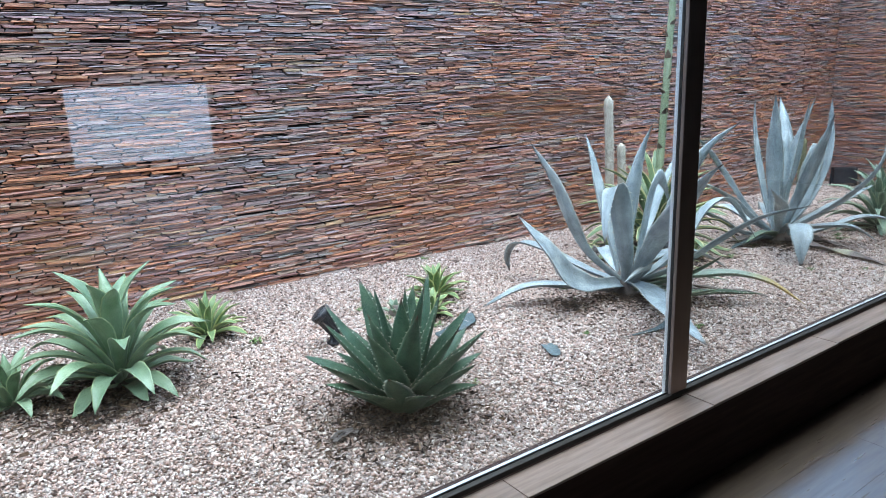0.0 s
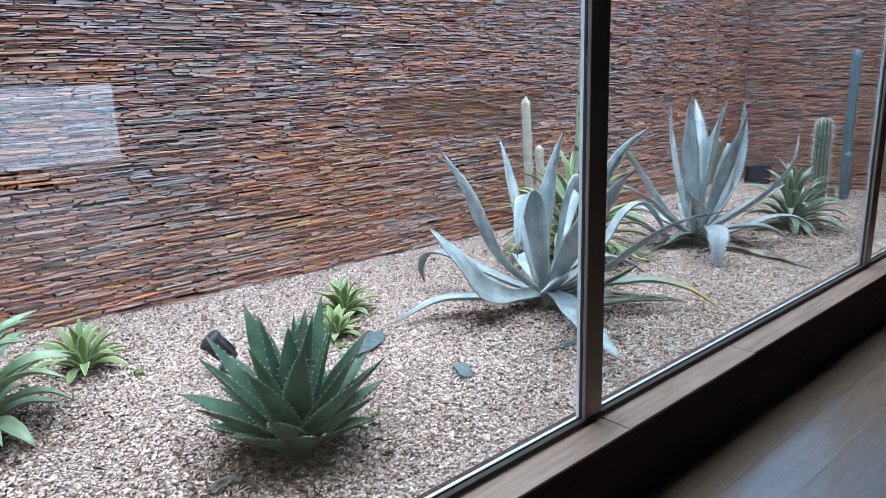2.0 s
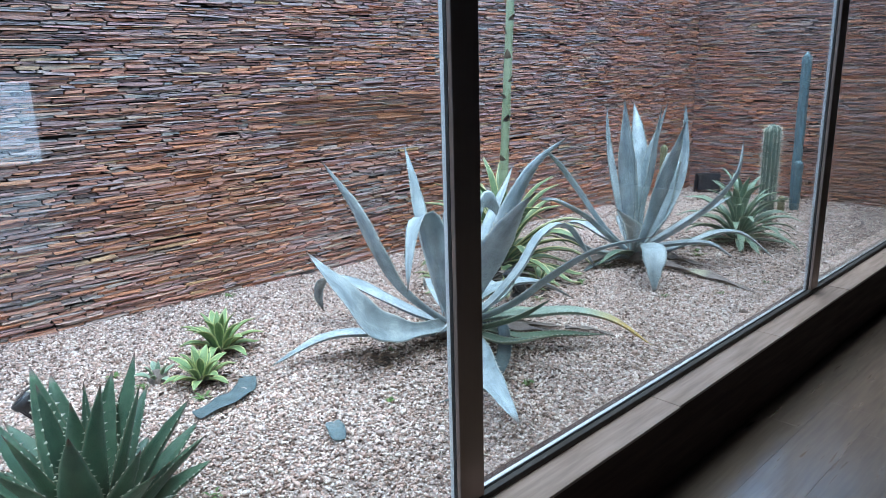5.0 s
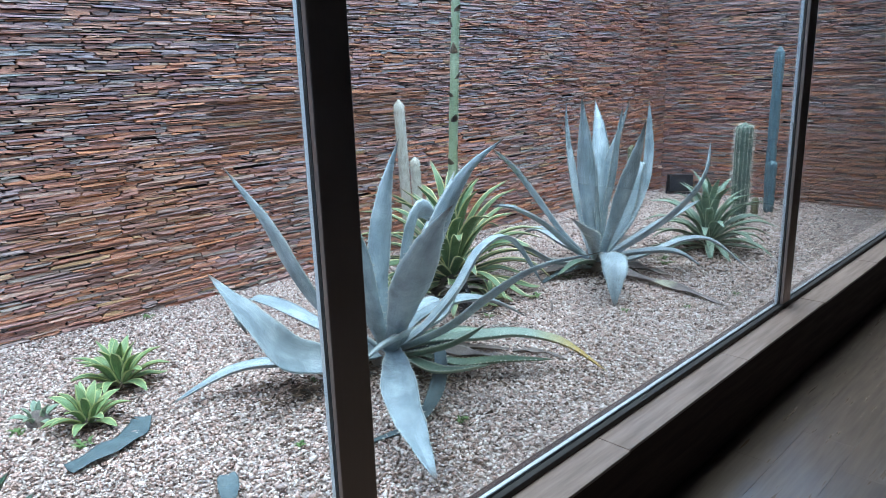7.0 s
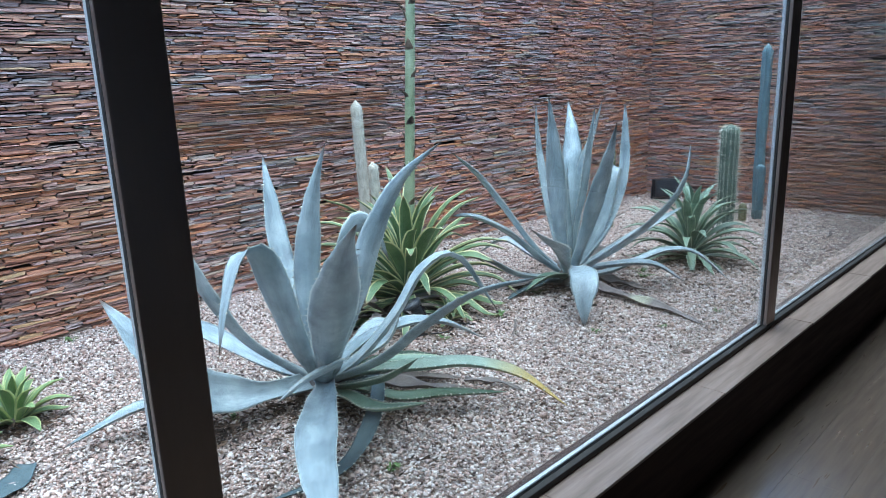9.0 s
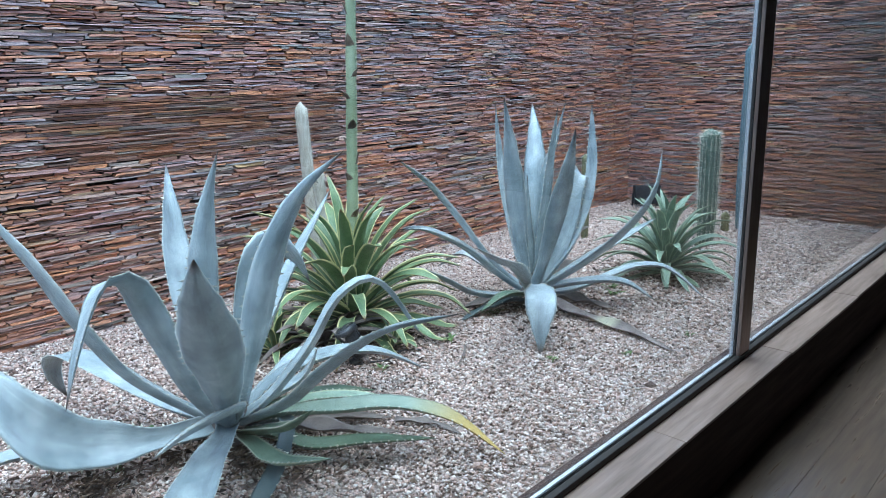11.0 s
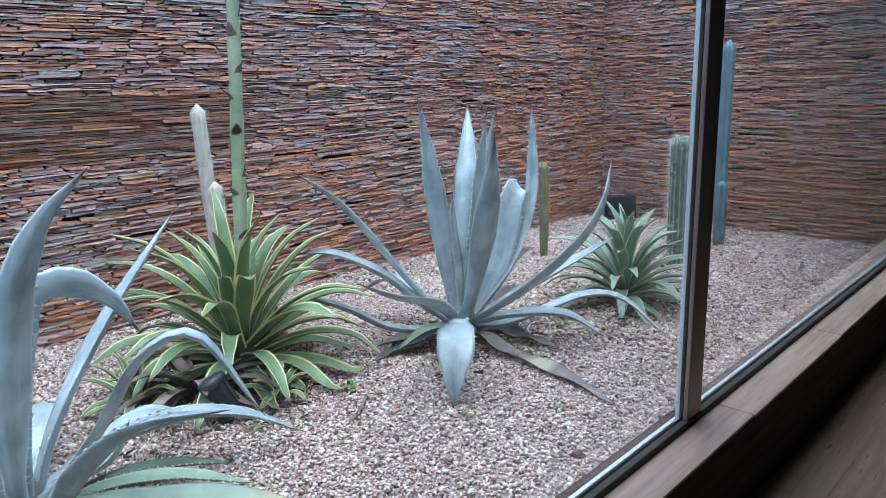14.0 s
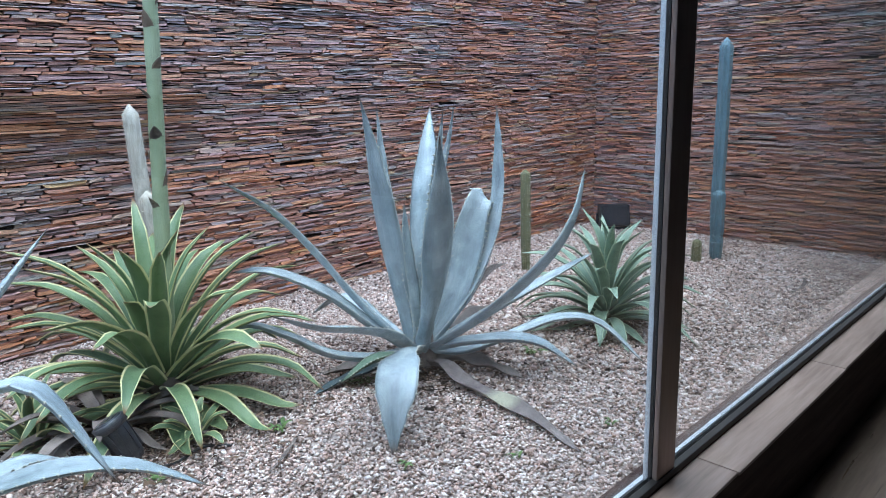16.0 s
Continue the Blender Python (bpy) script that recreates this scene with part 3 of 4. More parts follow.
def grow(root, points, width, material=None, teeth=22, twist=0.0, thick=0.022, gutter=0.38, profile=BROAD, start=0.08, wave=0.0, facing=None):
    """One leaf from the crown through the points, which are given from the plant's base."""
    first = Vector(points[0])
    d = Vector((first.x, first.y, 0))
    d = d.normalized() if d.length > 0.01 else Vector((1, 0, 0))
    base = d * 0.035 + Vector((0, 0, start))
    me = blade([base] + [Vector(p) for p in points], width * 1.1, thick, gutter, profile, 24, teeth, 0.0095, twist, facing, wave, len(root.children) * 7 + 3)
    return link_mesh("leaf", me, material or M_BLUE, root)


FLAG = ((0.0, 0.32), (0.3, 0.32), (0.5, 0.55), (0.64, 0.98), (0.76, 1.0), (0.87, 0.55), (0.95, 0.2), (1.0, 0.01))
SWORD = ((0.0, 0.62), (0.14, 0.52), (0.32, 0.78), (0.48, 1.0), (0.62, 0.93), (0.76, 0.64), (0.88, 0.32), (0.95, 0.12), (1.0, 0.01))
one = big_agave(5.485, 4.93, "large blue-grey agave with arching, folded toothed leaves")
# upright heart
grow(one, [(-0.04, 0.12, 0.36), (-0.02, 0.22, 0.58), (0.03, 0.32, 0.76), (0.08, 0.42, 0.89)], 0.115, profile=SWORD)
grow(one, [(-0.07, -0.04, 0.40), (-0.07, -0.08, 0.64), (-0.05, -0.11, 0.82), (-0.02, -0.15, 0.97)], 0.085, twist=0.9, profile=SWORD)
grow(one, [(-0.16, -0.11, 0.26), (-0.25, -0.16, 0.46), (-0.32, -0.19, 0.64), (-0.36, -0.20, 0.68), (-0.42, -0.22, 0.665), (-0.50, -0.27, 0.55), (-0.56, -0.32, 0.43)], 0.105, gutter=0.2)
grow(one, [(-0.16, -0.29, 0.34), (-0.33, -0.59, 0.64), (-0.41, -0.74, 0.78), (-0.46, -0.85, 0.86)], 0.14, thick=0.03, profile=SWORD)
grow(one, [(-0.03, -0.25, 0.41), (-0.02, -0.36, 0.67), (0.03, -0.45, 0.86), (0.10, -0.57, 0.98)], 0.082, twist=-0.5, profile=SWORD)
grow(one, [(0.03, -0.06, 0.32), (0.06, -0.08, 0.52), (0.10, -0.09, 0.645), (0.20, -0.05, 0.645), (0.31, 0.0, 0.56), (0.37, 0.02, 0.45)], 0.088, gutter=0.25)
grow(one, [(0.12, 0.0, 0.28), (0.30, 0.05, 0.50), (0.45, 0.08, 0.66), (0.56, 0.12, 0.76)], 0.07, profile=SWORD)
# arching leaves towards the corridor
grow(one, [(0.06, -0.17, 0.20), (0.15, -0.27, 0.36), (0.24, -0.32, 0.51), (0.35, -0.38, 0.54), (0.45, -0.48, 0.33)], 0.092, gutter=0.25, facing=(-0.5, 0.2, 0.85))
grow(one, [(0.02, -0.33, 0.24), (0.02, -0.55, 0.41), (0.06, -0.74, 0.55), (0.13, -0.94, 0.62)], 0.068, wave=0.06)
grow(one, [(0.21, 0.01, 0.16), (0.43, -0.02, 0.18), (0.62, -0.06, 0.13), (0.79, -0.12, 0.02)], 0.075)
grow(one, [(0.13, -0.16, 0.11), (0.22, -0.32, 0.14), (0.33, -0.45, 0.15), (0.44, -0.59, 0.11), (0.51, -0.75, 0.01)], 0.085, M_BLUE_OLD, wave=0.05)
grow(one, [(-0.04, -0.21, 0.08), (-0.06, -0.38, 0.10), (-0.03, -0.60, 0.18)], 0.062, M_GREYGREEN, start=0.05)
grow(one, [(0.05, -0.18, 0.07), (0.10, -0.32, 0.06), (0.22, -0.44, 0.07), (0.38, -0.58, 0.06)], 0.06, M_OLIVE, start=0.05)
grow(one, [(-0.01, -0.26, 0.14), (-0.06, -0.46, 0.24), (-0.11, -0.65, 0.37)], 0.05, M_OLIVE, start=0.05)
grow(one, [(-0.10, -0.15, 0.11), (-0.27, -0.36, 0.155), (-0.46, -0.61, 0.17), (-0.65, -0.95, 0.15)], 0.115, thick=0.02)
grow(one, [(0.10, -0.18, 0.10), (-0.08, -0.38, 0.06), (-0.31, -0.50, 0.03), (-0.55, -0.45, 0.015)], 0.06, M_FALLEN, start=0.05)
grow(one, [(-0.06, -0.18, 0.20), (-0.18, -0.25, 0.235), (-0.29, -0.28, 0.235), (-0.38, -0.28, 0.20)], 0.05, gutter=0.5)
# leaves on the far side from the walker
grow(one, [(-0.30, 0.0, 0.12), (-0.52, -0.02, 0.22), (-0.62, 0.0, 0.36), (-0.70, 0.14, 0.54)], 0.17, thick=0.024, facing=(0.1, -0.8, 0.6), profile=NECK)
grow(one, [(-0.10, 0.12, 0.11), (-0.18, 0.26, 0.17), (-0.26, 0.44, 0.24), (-0.31, 0.58, 0.25), (-0.32, 0.66, 0.16), (-0.28, 0.69, 0.04)], 0.115, gutter=0.2)
grow(one, [(-0.26, 0.08, 0.29), (-0.39, 0.09, 0.50), (-0.47, 0.11, 0.69), (-0.57, 0.19, 0.90)], 0.085, twist=0.7, profile=SWORD)
grow(one, [(-0.20, 0.03, 0.07), (-0.41, 0.11, 0.11), (-0.61, 0.20, 0.12), (-0.85, 0.27, 0.04)], 0.085, start=0.06)
grow(one, [(0.10, 0.20, 0.12), (0.22, 0.40, 0.16), (0.30, 0.55, 0.06)], 0.09)
grow(one, [(0.24, 0.08, 0.12), (0.42, 0.14, 0.15), (0.58, 0.18, 0.06)], 0.08)
grow(one, [(0.10, -0.06, 0.13), (0.20, -0.14, 0.20), (0.24, -0.18, 0.30)], 0.06)
# old leaves round the foot
grow(one, [(0.20, -0.10, 0.04), (0.36, -0.22, 0.02), (0.44, -0.30, 0.01)], 0.06, M_DEAD, teeth=0, start=0.03, wave=0.15)
grow(one, [(0.16, -0.16, 0.05), (0.30, -0.34, 0.03), (0.40, -0.40, 0.012)], 0.06, M_DEAD, teeth=0, start=0.03, wave=0.3)
grow(one, [(0.22, 0.0, 0.06), (0.40, -0.04, 0.05), (0.54, -0.10, 0.015)], 0.06, M_OLIVE, start=0.04)
grow(one, [(0.20, -0.06, 0.08), (0.36, -0.16, 0.08), (0.50, -0.30, 0.05)], 0.055, M_GREYGREEN, start=0.05)

two = big_agave(7.33, 5.10, "large blue-grey agave with a tall upright heart of leaves")
# upright heart
grow(two, [(-0.12, -0.01, 0.41), (-0.19, -0.03, 0.70), (-0.24, -0.05, 0.93), (-0.29, -0.07, 1.09)], 0.115, profile=SWORD)
grow(two, [(0.04, 0.16, 0.38), (0.07, 0.25, 0.65), (0.10, 0.30, 0.87), (0.09, 0.30, 1.05)], 0.075, twist=0.5, profile=SWORD)
grow(two, [(0.03, 0.0, 0.42), (0.10, 0.05, 0.68), (0.22, 0.14, 0.88), (0.37, 0.27, 1.03)], 0.115, profile=SWORD, gutter=0.55, twist=0.35)
grow(two, [(-0.08, -0.19, 0.39), (-0.17, -0.32, 0.64), (-0.26, -0.42, 0.83), (-0.33, -0.49, 0.97)], 0.108, thick=0.03, profile=SWORD)
grow(two, [(0.06, 0.0, 0.41), (0.10, -0.03, 0.68), (0.11, -0.09, 0.89), (0.09, -0.15, 1.06)], 0.085, twist=-0.8, profile=SWORD)
grow(two, [(0.01, -0.03, 0.32), (0.02, -0.07, 0.56), (0.03, -0.10, 0.79), (0.05, -0.13, 1.03)], 0.07, twist=-0.6, profile=SWORD)
grow(two, [(0.17, -0.13, 0.30), (0.27, -0.16, 0.50), (0.32, -0.16, 0.67), (0.35, -0.14, 0.84), (0.35, -0.13, 1.03)], 0.07, twist=0.9)
grow(two, [(0.15, -0.08, 0.31), (0.22, -0.09, 0.53), (0.28, -0.10, 0.665), (0.34, -0.08, 0.64), (0.38, -0.05, 0.50)], 0.12, gutter=0.2, facing=(-0.75, -0.6, 0.3))
grow(two, [(-0.05, -0.03, 0.28), (-0.08, -0.03, 0.45), (-0.09, -0.05, 0.70)], 0.09, profile=SWORD, facing=(0.2, -0.9, 0.4))
# spreading leaves
grow(two, [(0.10, -0.28, 0.26), (0.19, -0.46, 0.44), (0.30, -0.53, 0.61), (0.44, -0.49, 0.81)], 0.105, twist=-0.2)
grow(two, [(-0.15, 0.16, 0.27), (-0.29, 0.25, 0.49), (-0.45, 0.29, 0.68), (-0.65, 0.28, 0.82)], 0.065, twist=0.8)
grow(two, [(-0.14, 0.10, 0.18), (-0.30, 0.20, 0.34), (-0.48, 0.29, 0.45), (-0.62, 0.33, 0.47)], 0.105)
grow(two, [(-0.28, -0.16, 0.25), (-0.52, -0.30, 0.37), (-0.74, -0.40, 0.46), (-0.93, -0.45, 0.56)], 0.085, gutter=0.3)
grow(two, [(-0.21, 0.05, 0.09), (-0.37, 0.10, 0.14), (-0.50, 0.17, 0.23), (-0.62, 0.27, 0.28), (-0.76, 0.36, 0.18)], 0.075)
grow(two, [(-0.12, -0.12, 0.15), (-0.30, -0.27, 0.225), (-0.44, -0.385, 0.245), (-0.49, -0.43, 0.22), (-0.535, -0.46, 0.12), (-0.56, -0.48, 0.006)], 0.125, gutter=0.15, profile=FLAG)
grow(two, [(0.10, -0.20, 0.13), (0.22, -0.41, 0.145), (0.31, -0.56, 0.05)], 0.085)
grow(two, [(0.11, -0.16, 0.08), (0.26, -0.29, 0.14), (0.40, -0.40, 0.19), (0.50, -0.53, 0.17), (0.55, -0.72, 0.02)], 0.075, gutter=0.25)
grow(two, [(0.20, -0.08, 0.14), (0.42, -0.14, 0.21), (0.65, -0.20, 0.28), (0.90, -0.25, 0.35)], 0.075)
grow(two, [(0.16, 0.16, 0.14), (0.36, 0.32, 0.20), (0.52, 0.46, 0.10)], 0.09)
grow(two, [(-0.02, 0.22, 0.14), (-0.06, 0.42, 0.22), (-0.10, 0.60, 0.12)], 0.09)
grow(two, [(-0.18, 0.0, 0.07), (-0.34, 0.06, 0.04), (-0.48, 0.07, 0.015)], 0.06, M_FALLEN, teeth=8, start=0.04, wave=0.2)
grow(two, [(-0.14, -0.04, 0.10), (-0.26, -0.02, 0.11), (-0.38, 0.02, 0.05)], 0.07, M_OLIVE, start=0.06)
# withered leaves
grow(two, [(0.0, -0.14, 0.05), (-0.05, -0.30, 0.035), (-0.08, -0.61, 0.025), (-0.16, -0.89, 0.012)], 0.06, M_DEAD_PALE, teeth=0, start=0.03, wave=0.3, profile=STRAP)
grow(two, [(0.20, 0.03, 0.09), (0.40, 0.0, 0.12), (0.62, -0.02, 0.18)], 0.10, M_DEAD, teeth=0, start=0.05, wave=0.35)
grow(two, [(0.18, 0.04, 0.12), (0.32, 0.02, 0.22), (0.42, -0.02, 0.32), (0.50, -0.05, 0.34)], 0.06, M_DEAD, teeth=0, start=0.05, wave=0.3)
grow(two, [(0.08, -0.12, 0.05), (0.14, -0.28, 0.03), (0.16, -0.42, 0.012)], 0.07, M_DEAD, teeth=0, start=0.03, wave=0.3)
grow(two, [(-0.10, 0.10, 0.05), (-0.24, 0.16, 0.03), (-0.36, 0.22, 0.01)], 0.06, M_DEAD, teeth=0, start=0.03, wave=0.2)


# ---------------------------------------------------------------- cacti and the flower stalk
M_CACTUS = leaf_material("green_cactus_skin", (0.09, 0.13, 0.10), (0.17, 0.22, 0.17), None, 0.1, 0.6)
M_BLUECACT = leaf_material("blue_cactus_skin", (0.12, 0.19, 0.22), (0.21, 0.30, 0.33), None, 0.1, 0.55)
M_TAN = leaf_material("olive_cactus_skin", (0.15, 0.14, 0.07), (0.27, 0.25, 0.13), None, 0.1, 0.75)
M_WOOL = mat("white_cactus_wool", (0.72, 0.69, 0.63), 0.95)
_n = noise_tex(M_WOOL, 60, 5, coords(M_WOOL, (1, 1, 0.35)))
wire(M_WOOL, ramp(M_WOOL, _n, [(0.3, (0.42, 0.37, 0.29)), (0.65, (0.68, 0.61, 0.49))]), bsdf(M_WOOL).inputs["Base Color"])
bump(M_WOOL, _n, 0.8, 0.006)
M_SPINE = mat("pale_spines", (0.62, 0.58, 0.48), 0.7)
M_STALK = leaf_material("flower_stalk_skin", (0.23, 0.275, 0.15), (0.37, 0.41, 0.26), None, 0.1, 0.5)
M_BRACT = leaf_material("brown_bract", (0.07, 0.045, 0.035), (0.20, 0.14, 0.09), None, 0.1, 0.8)


def spines(points, radii, count, length, seed, ribs=0):
    rng = random.Random(seed)
    verts, faces = [], []
    top = len(points) - 1
    for k in range(count):
        s = rng.random() * (top - 0.6) + 0.3
        i = min(int(s), top - 1)
        p = Vector(points[i]).lerp(Vector(points[i + 1]), s - i)
        r = radii[i] + (radii[i + 1] - radii[i]) * (s - i)
        a = 2 * math.pi * (rng.randrange(ribs) / ribs if ribs else rng.random()) + rng.uniform(-0.05, 0.05)
        d = Vector((math.cos(a), math.sin(a), 0))
        tip = p + d * (r + length * rng.uniform(0.5, 1.0)) + Vector((rng.uniform(-0.4, 0.4) * length - d.y * rng.uniform(-0.6, 0.6) * length, d.x * rng.uniform(-0.6, 0.6) * length, rng.uniform(-0.5, 0.7) * length))
        b = p + d * (r * 0.97)
        side = Vector((-d.y, d.x, 0)) * 0.0014
        n = len(verts)
        verts += [b - side, b + side, b + Vector((0, 0, 0.002)), tip]
        faces += [(n, n + 1, n + 3), (n + 1, n + 2, n + 3), (n + 2, n, n + 3)]
    return mesh_of("spines", verts, faces, smooth=False)


def cactus(name, x, y, top, radius, material, label, ribs=0, depth=0.1, lean=(0, 0), spine=0, spine_len=0.015, spine_material=None, pinch=0.0, taper=0.0, seed=1, base=0.75):
    z = ground_z(x, y)
    h = top - z
    root = empty(name, x, y, z, label, "cactus")
    n = 26
    pts, rad = [], []
    for i in range(n + 1):
        v = i / n
        s = v * h
        cap = math.sqrt(max(0.0, 1 - max(0.0, (s - (h - radius)) / radius) ** 2))
        pts.append((lean[0] * v, lean[1] * v, -0.03 + (h + 0.03) * v))
        rad.append(max(0.003, radius * cap * (base + (1 - base) * min(1, v * 4)) * (1 - taper * v) * (1 - pinch * max(0.0, math.sin(v * 19 + seed)) ** 6)))
    v, f, u = tube(pts, rad, 48 if ribs else 20, ribs, depth)
    link_mesh("column", mesh_of("column", v, f, u), material, root)
    if spine:
        link_mesh("spines", spines(pts, [r * (1 + depth) for r in rad], spine, spine_len, seed, ribs), spine_material or M_SPINE, root)
    return root


WOOLY = "slender white woolly column cactus"
cactus("woolly_cactus", 6.75, 6.17, 1.25, 0.034, M_WOOL, WOOLY, lean=(-0.02, 0.03), spine=900, spine_len=0.006, seed=2, spine_material=M_WOOL)
cactus("woolly_cactus", 6.71, 6.01, 0.90, 0.032, M_WOOL, "short white woolly column cactus", lean=(-0.02, 0.02), spine=600, spine_len=0.006, seed=3, spine_material=M_WOOL)
cactus("column_cactus", 8.86, 5.76, 0.775, 0.029, M_TAN, "thin olive-brown column cactus", 12, 0.06, spine=500, spine_len=0.008, seed=4)
cactus("ribbed_cactus", 9.25, 5.01, 0.95, 0.060, M_CACTUS, "stout ribbed green cactus with pale spines", 14, 0.10, spine=3200, spine_len=0.03, seed=5)
cactus("blue_cactus", 9.98, 5.06, 1.52, 0.036, M_BLUECACT, "tall blue-green ribbed column cactus", 6, 0.16, spine=260, spine_len=0.01, seed=6, pinch=0.12)
cactus("blue_cactus", 9.91, 5.02, 0.58, 0.036, M_BLUECACT, "short blue-green column cactus beside the tall one", 6, 0.16, spine=120, spine_len=0.01, seed=7, pinch=0.15)
cactus("column_cactus", 9.78, 5.09, 0.27, 0.03, M_TAN, "young stubby olive column cactus", 10, 0.08, spine=160, spine_len=0.01, seed=8)

sx, sy = 6.485, 5.54
stalk = empty("flower_stalk", sx, sy, ground_z(sx, sy), "tall green agave flower stalk with brown bracts", "flower stalk")
zs = [0.05 + 2.75 * i / 30 for i in range(31)]
line = [(0.10 * z / 1.3, 0.01 * z, z) for z in zs]
rads = [0.029 - 0.0035 * z + 0.0012 * math.sin(z * 21) for z in zs]
v, f, u = tube(line, rads, 16)
link_mesh("stem", mesh_of("stem", v, f, u), M_STALK, stalk)
rng = random.Random(12)
z, k = 0.35, 0
while z < 2.6:
    az = k * 2.4
    c = Vector((0.10 * z / 1.3, 0.01 * z, z))
    d = Vector((math.cos(az), math.sin(az), 0))
    r = 0.027 - 0.0035 * z
    ln = rng.uniform(0.05, 0.085)
    me = blade([c + d * (r * 0.8), c + d * (r + 0.004) + Vector((0, 0, ln * 0.5)), c + d * (r + rng.uniform(0.006, 0.03)) + Vector((0, 0, ln))], 0.044, 0.003, 0.5, WEDGE, 6, 0, 0, 0, d * -1, 0.0, k)
    link_mesh("bract", me, M_BRACT, stalk)
    if z > 1.45 and k % 2 == 0:
        me = blade([c + d * r, c + d * (r + 0.05) + Vector((0, 0, 0.03)), c + d * (r + 0.11) + Vector((0, 0, 0.035))], 0.012, 0.008, 0.1, STRAP, 6, 0, 0, 0, None, 0.0, k)
        link_mesh("side_shoot", me, M_STALK, stalk)
    z += rng.uniform(0.06, 0.10)
    k += 1

# ---------------------------------------------------------------- garden lights
M_BLACK = mat("weathered_black_plastic", (0.022, 0.022, 0.026), 0.45)
_n = noise_tex(M_BLACK, 25, 5, coords(M_BLACK))
wire(M_BLACK, ramp(M_BLACK, _n, [(0.35, (0.015, 0.015, 0.018)), (0.75, (0.06, 0.06, 0.068))]), bsdf(M_BLACK).inputs["Base Color"])
M_LENS = mat("lamp_lens", (0.045, 0.048, 0.055), 0.15)


def lathe(profile, sides=24):
    """A turned shape about z from (radius, height) pairs."""
    verts, faces = [], []
    for r, z in profile:
        for k in range(sides):
            a = 2 * math.pi * k / sides
            verts.append((r * math.cos(a), r * math.sin(a), z))
    for i in range(len(profile) - 1):
        for k in range(sides):
            a, b = i * sides + k, i * sides + (k + 1) % sides
            faces.append((a, b, b + sides, a + sides))
    faces.append(tuple(range(sides - 1, -1, -1)))
    faces.append(tuple((len(profile) - 1) * sides + k for k in range(sides)))
    return verts, faces


def spot_light(x, y, aim, height, label):
    z = ground_z(x, y)
    root = empty("garden_spotlight", x, y, z, label, "spotlight", "garden spotlights")
    turn = Vector(aim).to_track_quat("Z", "Y").to_matrix().to_4x4()
    head = Matrix.Translation((0, 0, height)) @ turn
    for nm, prof, m in (("body", [(0.012, -0.06), (0.030, -0.055), (0.034, -0.04), (0.040, 0.02), (0.041, 0.06), (0.036, 0.066)], M_BLACK),
                        ("rim", [(0.043, 0.058), (0.049, 0.060), (0.050, 0.082), (0.044, 0.085)], M_BLACK),
                        ("lens", [(0.043, 0.079), (0.041, 0.0865), (0.02, 0.089), (0.002, 0.0895)], M_LENS)):
        v, f = lathe(prof)
        me = mesh_of(nm, [head @ Vector(q) for q in v], f)
        me.polygons.foreach_set("use_smooth", [len(p.vertices) == 4 for p in me.polygons])
        link_mesh(nm, me, m, root)
    for k in range(10):
        a = 2 * math.pi * k / 10
        bm = box_bm(0.036, 0.0435, -0.0018, 0.0018, -0.03, 0.056)
        bmesh.ops.transform(bm, matrix=head @ Matrix.Rotation(a, 4, "Z"), verts=bm.verts)
        part("fin", bm, M_BLACK, root)
    v, f = lathe([(0.004, -0.08), (0.012, -0.01), (0.028, 0.0), (0.030, 0.016), (0.014, 0.022), (0.013, height - 0.03), (0.008, height - 0.02)], 16)
    link_mesh("stake", mesh_of("stake", v, f), M_BLACK, root)
    return root


spot_light(3.80, 5.255, (-0.62, 0.22, 0.8), 0.10, "black plastic garden spotlight tilted at the wall")
spot_light(6.17, 5.13, (-0.35, 0.30, 0.9), 0.085, "black plastic garden spotlight below the variegated agave")
zz = ground_z(6.17, 5.13)
v, f, u = tube(spline([(6.18, 5.12, zz + 0.004), (6.27, 5.05, zz + 0.006), (6.38, 5.08, zz + 0.005), (6.47, 5.03, zz - 0.006)], 20), [0.0045] * 21, 8)
tagged(link_mesh("cable", mesh_of("cable", v, f, u), M_BLACK), "thin black cable lying on the gravel", "cable")

fl = empty("floodlight", 10.42, 6.10, ground_z(10.42, 6.10), "black box floodlight standing in the garden's corner", "floodlight")
fl.rotation_euler = (0, 0, radians(-45))
part("housing", box_bm(-0.12, 0.12, -0.05, 0.04, 0.03, 0.20, 0.008), M_BLACK, fl)
part("front_glass", box_bm(-0.105, 0.105, -0.054, -0.0505, 0.045, 0.185, 0.001), M_LENS, fl, "dark lens glass")
part("bracket", box_bm(-0.135, -0.124, -0.015, 0.015, 0.0, 0.13, 0.002), M_BLACK, fl)
part("bracket", box_bm(0.124, 0.135, -0.015, 0.015, 0.0, 0.13, 0.002), M_BLACK, fl)
part("base_plate", box_bm(-0.135, 0.135, -0.03, 0.03, -0.02, 0.008, 0.002), M_BLACK, fl)


# ---------------------------------------------------------------- what lies on the gravel
def lying(name, points, width, material, label, category, profile=STRAP, wave=0.1):
    x, y = points[0]
    z = ground_z(x, y)
    pts = [Vector((px - x, py - y, ground_z(px, py) - z + 0.012 + 0.006 * math.sin(i * 2.1))) for i, (px, py) in enumerate(points)]
    me = blade(pts, width, 0.008, 0.25, profile, 16, 0, 0, 0, (0, 0, 1), wave, 5)
    ob = link_mesh(name, me, material)
    ob.location = (x, y, z)
    return tagged(ob, label, category)


